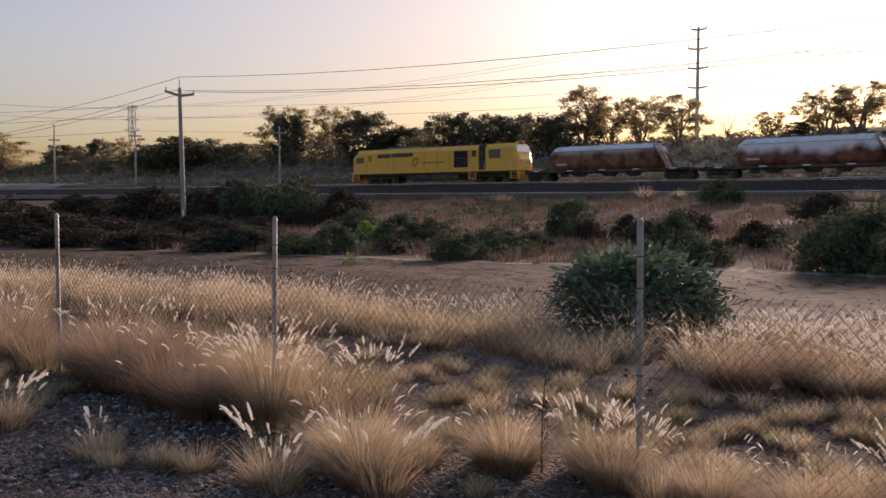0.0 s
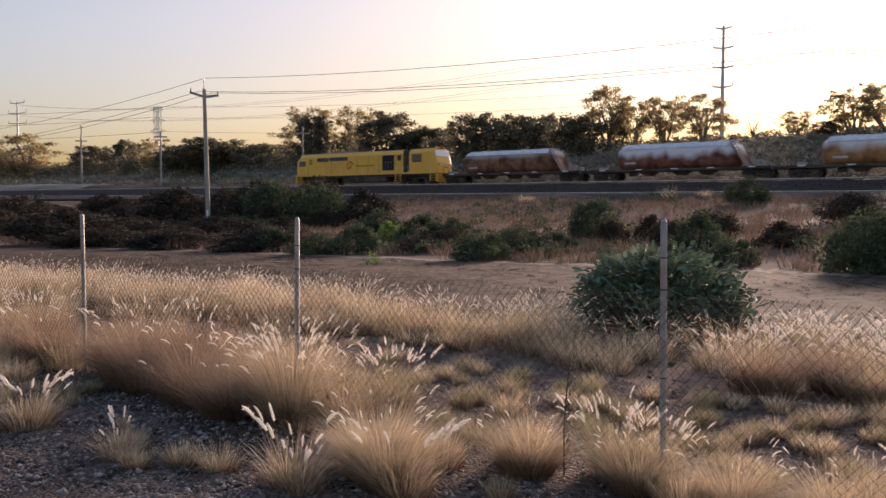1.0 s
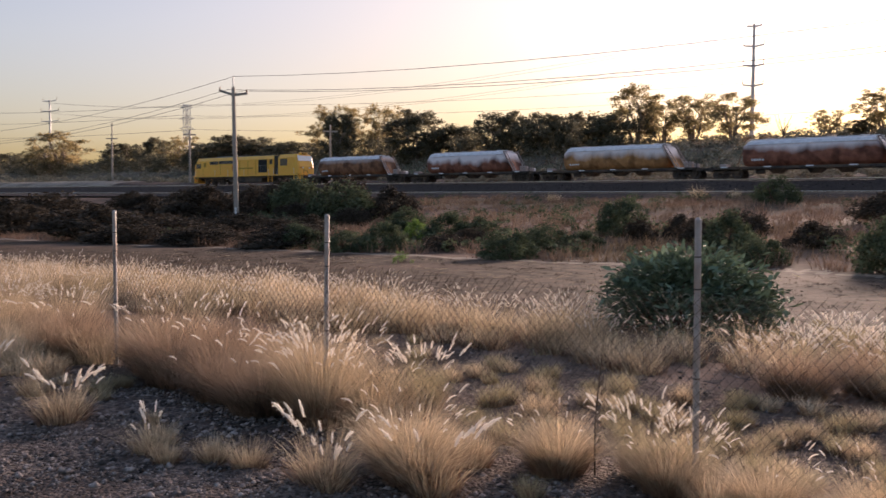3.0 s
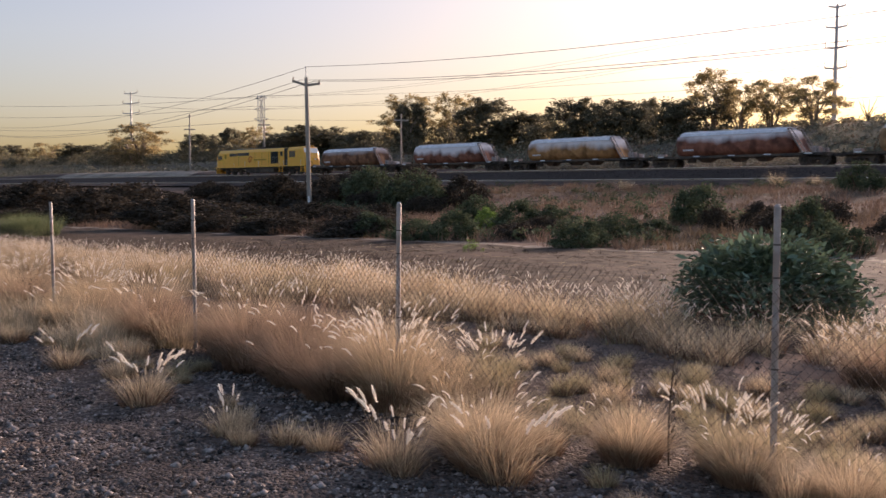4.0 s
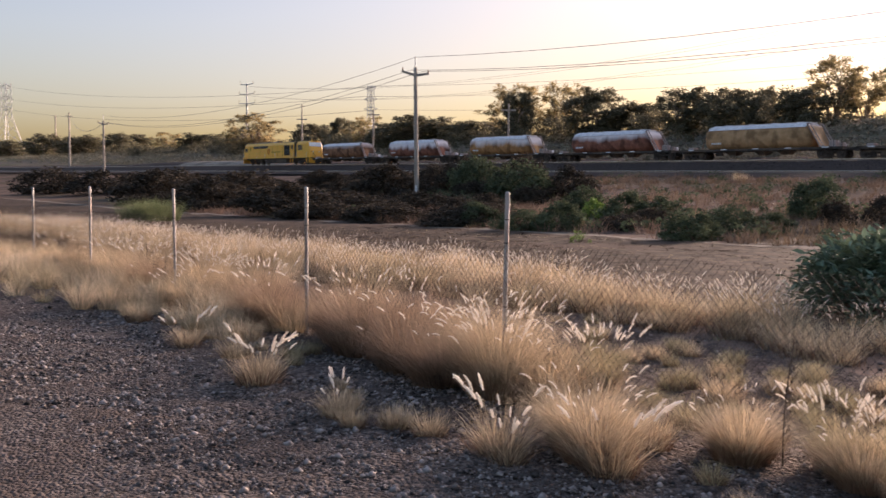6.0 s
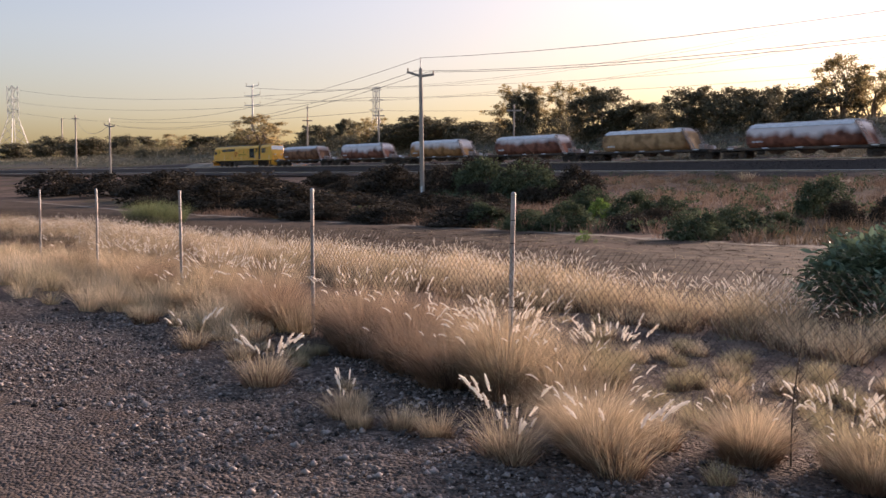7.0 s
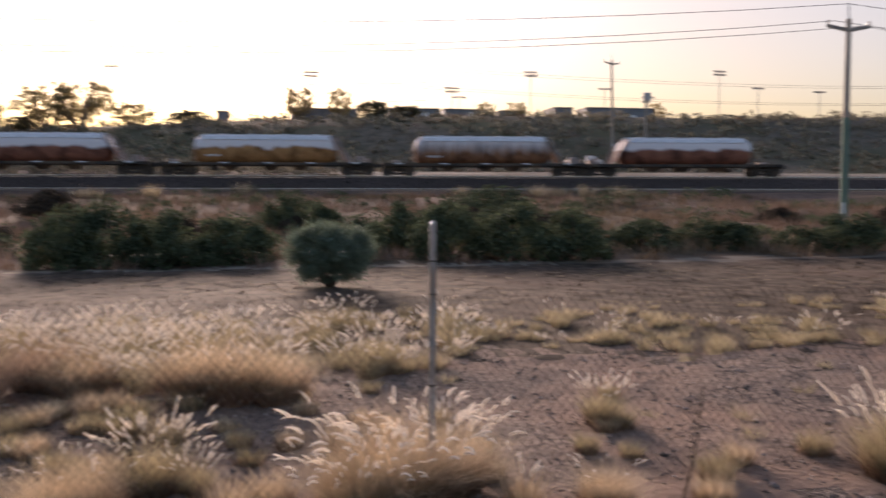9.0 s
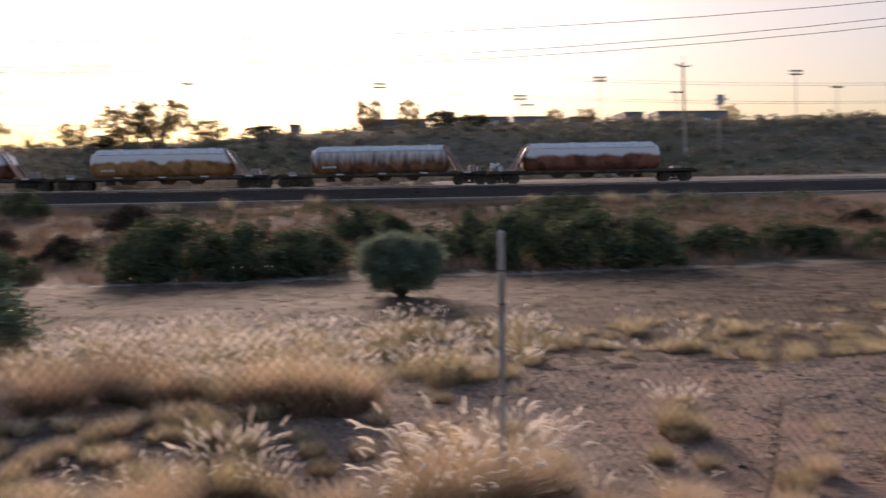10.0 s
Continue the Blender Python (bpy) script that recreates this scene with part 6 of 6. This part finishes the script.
L1 = lattice_pylon(-375.7, 260, 50.3, 5.5)
L2 = lattice_pylon(-979.8, 230, 96.0, 16)
for k, s in ((0.72, 5), (0.84, -5), (0.96, 4)):
    cable(sag(Vector((-979.8, 230 + s, 96 * k)), Vector((-375.7, 260 + s, 50.3 * k + 2)), 8, 20), 0.09)
    cable(sag(Vector((-375.7, 260 + s, 50.3 * k + 2)), Vector((60, 330 + s, 46 * k + 8)), 7, 20), 0.06)
for x, y, top in ((-341.9, 200, 34.8), (-252.5, 75, 19.1), (-530, 150, 36.4), (-123.5, 86, 13.6), (-90.5, 86, 12.6), (-150.5, 88, 14.2)):
    z = on_ground(x, y)
    k = thing("far_pole", "slim far power pole with one short arm", "power pole", "far power poles")
    part("pole", rods(((0, 0, -0.5), (0, 0, top - z), 0.1 + 0.0007 * abs(x), 0.07 + 0.0005 * abs(x), 7)), POLEWOOD, k)
    part("crossarm", boxes((-1.0, 1.0, -0.06, 0.06, top - z - 1.0, top - z - 0.8)), POLEWOOD, k)
    k.matrix_world = Matrix.Translation((x, y, z)) @ Matrix.Rotation(0.9, 4, "Z")
cable(sag((-252.5, 75, 18.4), (-126, 42, 9.2), 2.5), 0.03)

# pole on the hillside, and the floodlights and sheds on the ridge
HP = wood_pole(40.7, 100, 10.8, -1.0, 0)
tp = thing("transformer_pole", "short timber pole carrying a grey transformer box", "power pole", "timber power poles")
part("pole", rods(((0, 0, -0.6), (0, 0, 6.6), 0.16, 0.12, 10)), POLEWOOD, tp)
part("transformer", boxes((-0.45, 0.45, -0.45, -0.1, 5.9, 6.9), bevel=0.05), HAZEDSTEEL, tp, "grey transformer box")
part("bracket", boxes((-0.6, 0.6, -0.14, 0.14, 5.75, 5.87)), HAZEDSTEEL, tp)
tp.matrix_world = pose(44.9, 100, on_ground(44.9, 100), 0, 0, 10)
for x, y, top, kind in ((7.6, 150, 23.5, 1), (31.6, 150, 21.4, 1), (33.3, 152, 20.1, 0), (45.7, 150, 24.5, 1), (59.5, 150, 21.9, 0), (67.7, 150, 20.6, 0), (81.7, 150, 25.6, 1), (89.5, 150, 22.7, 0), (102.2, 150, 22.3, 0), (118.3, 150, 23.5, 0), (122.0, 150, 26.9, 1), (-24, 150, 23.6, 0)):
    z = on_ground(x, y)
    h = top - z
    fl = thing("floodlight_mast", "thin sports floodlight mast on the ridge, unlit", "floodlight", "floodlights on the ridge")
    part("mast", rods(((0, 0, -0.5), (0, 0, h), 0.1, 0.06, 7)), HAZEDSTEEL, fl)
    lamp_bar = part("bar", boxes((-1.2, 1.2, -0.04, 0.04, h - 0.08, h), *([(-1.2, 1.2, -0.04, 0.04, h - 0.68, h - 0.6)] if kind else [])), HAZEDSTEEL, fl)
    for r_ in range(2 if kind else 1):
        for i in range(5):
            part("lamp_head", boxes((-1.2 + i * 0.5, -0.82 + i * 0.5, -0.12, 0.12, h - 0.02 - 0.6 * r_, h + 0.26 - 0.6 * r_), bevel=0.03), LAMPHEAD, lamp_bar)
    fl.matrix_world = pose(x, y, z)


def shed(x0, x1, y, top, deep=5.0):
    z = on_ground((x0 + x1) / 2, y) - 0.3
    w, h = (x1 - x0) / 2, top - z
    t = thing("site_shed", "low grey flat-roofed shed on the ridge", "shed", "sheds on the ridge")
    part("wall", boxes((-w, w, -0.1, 0.0, 0, h - 0.12), (-w, w, deep, deep + 0.1, 0, h - 0.12), (-w, -w + 0.1, 0, deep, 0, h - 0.12), (w - 0.1, w, 0, deep, 0, h - 0.12)), SHEDWALL, t)
    part("roof", boxes((-w - 0.15, w + 0.15, -0.25, deep + 0.25, h - 0.12, h)), ROOFGREY, t)
    for k in range(int(w * 2 / 2.4)):
        xx = -w + 0.7 + k * 2.4
        part("wall_rib", boxes((xx, xx + 0.08, -0.13, -0.1, 0.1, h - 0.14)), SHEDWALL, t)
    if w > 2.5:
        part("door", boxes((w * 0.3, w * 0.3 + 0.95, -0.14, -0.1, 0.3, min(h - 0.2, 2.3))), WHITE, t, "pale door")
    t.matrix_world = pose((x0 + x1) / 2, y, z)


for x0_, x1_, top in ((4.0, 14.4, 16.7), (19.6, 27.7, 17.0), (28.5, 34.5, 17.0), (37.9, 42.0, 16.9), (47.0, 50.2, 17.6), (52.7, 64.7, 17.7), (-7.2, -5.6, 16.0)):
    shed(x0_, x1_, 141, top)
gf = thing("steel_railing", "thin steel rail frame along the ridge", "railing")
bm = bmesh.new()
for i in range(7):
    x = 66 + i * 2.6
    rod(bm, (x, 141, on_ground(x, 141) - 0.2), (x, 141, on_ground(70, 141) + 2.2), 0.05, 0.05, 5)
rod(bm, (66, 141, on_ground(70, 141) + 2.2), (81.6, 141, on_ground(70, 141) + 2.2), 0.05, 0.05, 5)
part("frame", bm, HAZEDSTEEL, gf)
rf = thing("ridge_fence", "low wire fence on posts along the hilltop", "fence")
for i in range(14):
    x = 82 + i * 5.0
    part("post", rods(((x, 142, on_ground(x, 142) - 0.2), (x, 142, on_ground(x, 142) + 1.5), 0.05, 0.05, 5)), HAZEDSTEEL, rf)
part("rail", rods(((82, 142, on_ground(110, 142) + 1.4), (147, 142, on_ground(110, 142) + 1.4), 0.02, 0.02, 4)), HAZEDSTEEL, rf)

# ---- what moves ----


def motions():
    for ob, back, turn in TRAIN:
        # the whole train rolls along the curve at one speed
        walk(ob, [(k * 0.5, on_rails(NOSE + rolled(k * 0.5) - back, turn)) for k in range(21)])
    for k, (axles, r) in enumerate(WHEELSETS):
        back = -1 if k == 12 else 1
        for ax in axles:
            x, y, z = ax.location
            walk(ax, [(i / 30, pose(x, y, z, 0, -back * math.degrees(rolled(i / 30) / r), 0)) for i in range(301)])


motions()
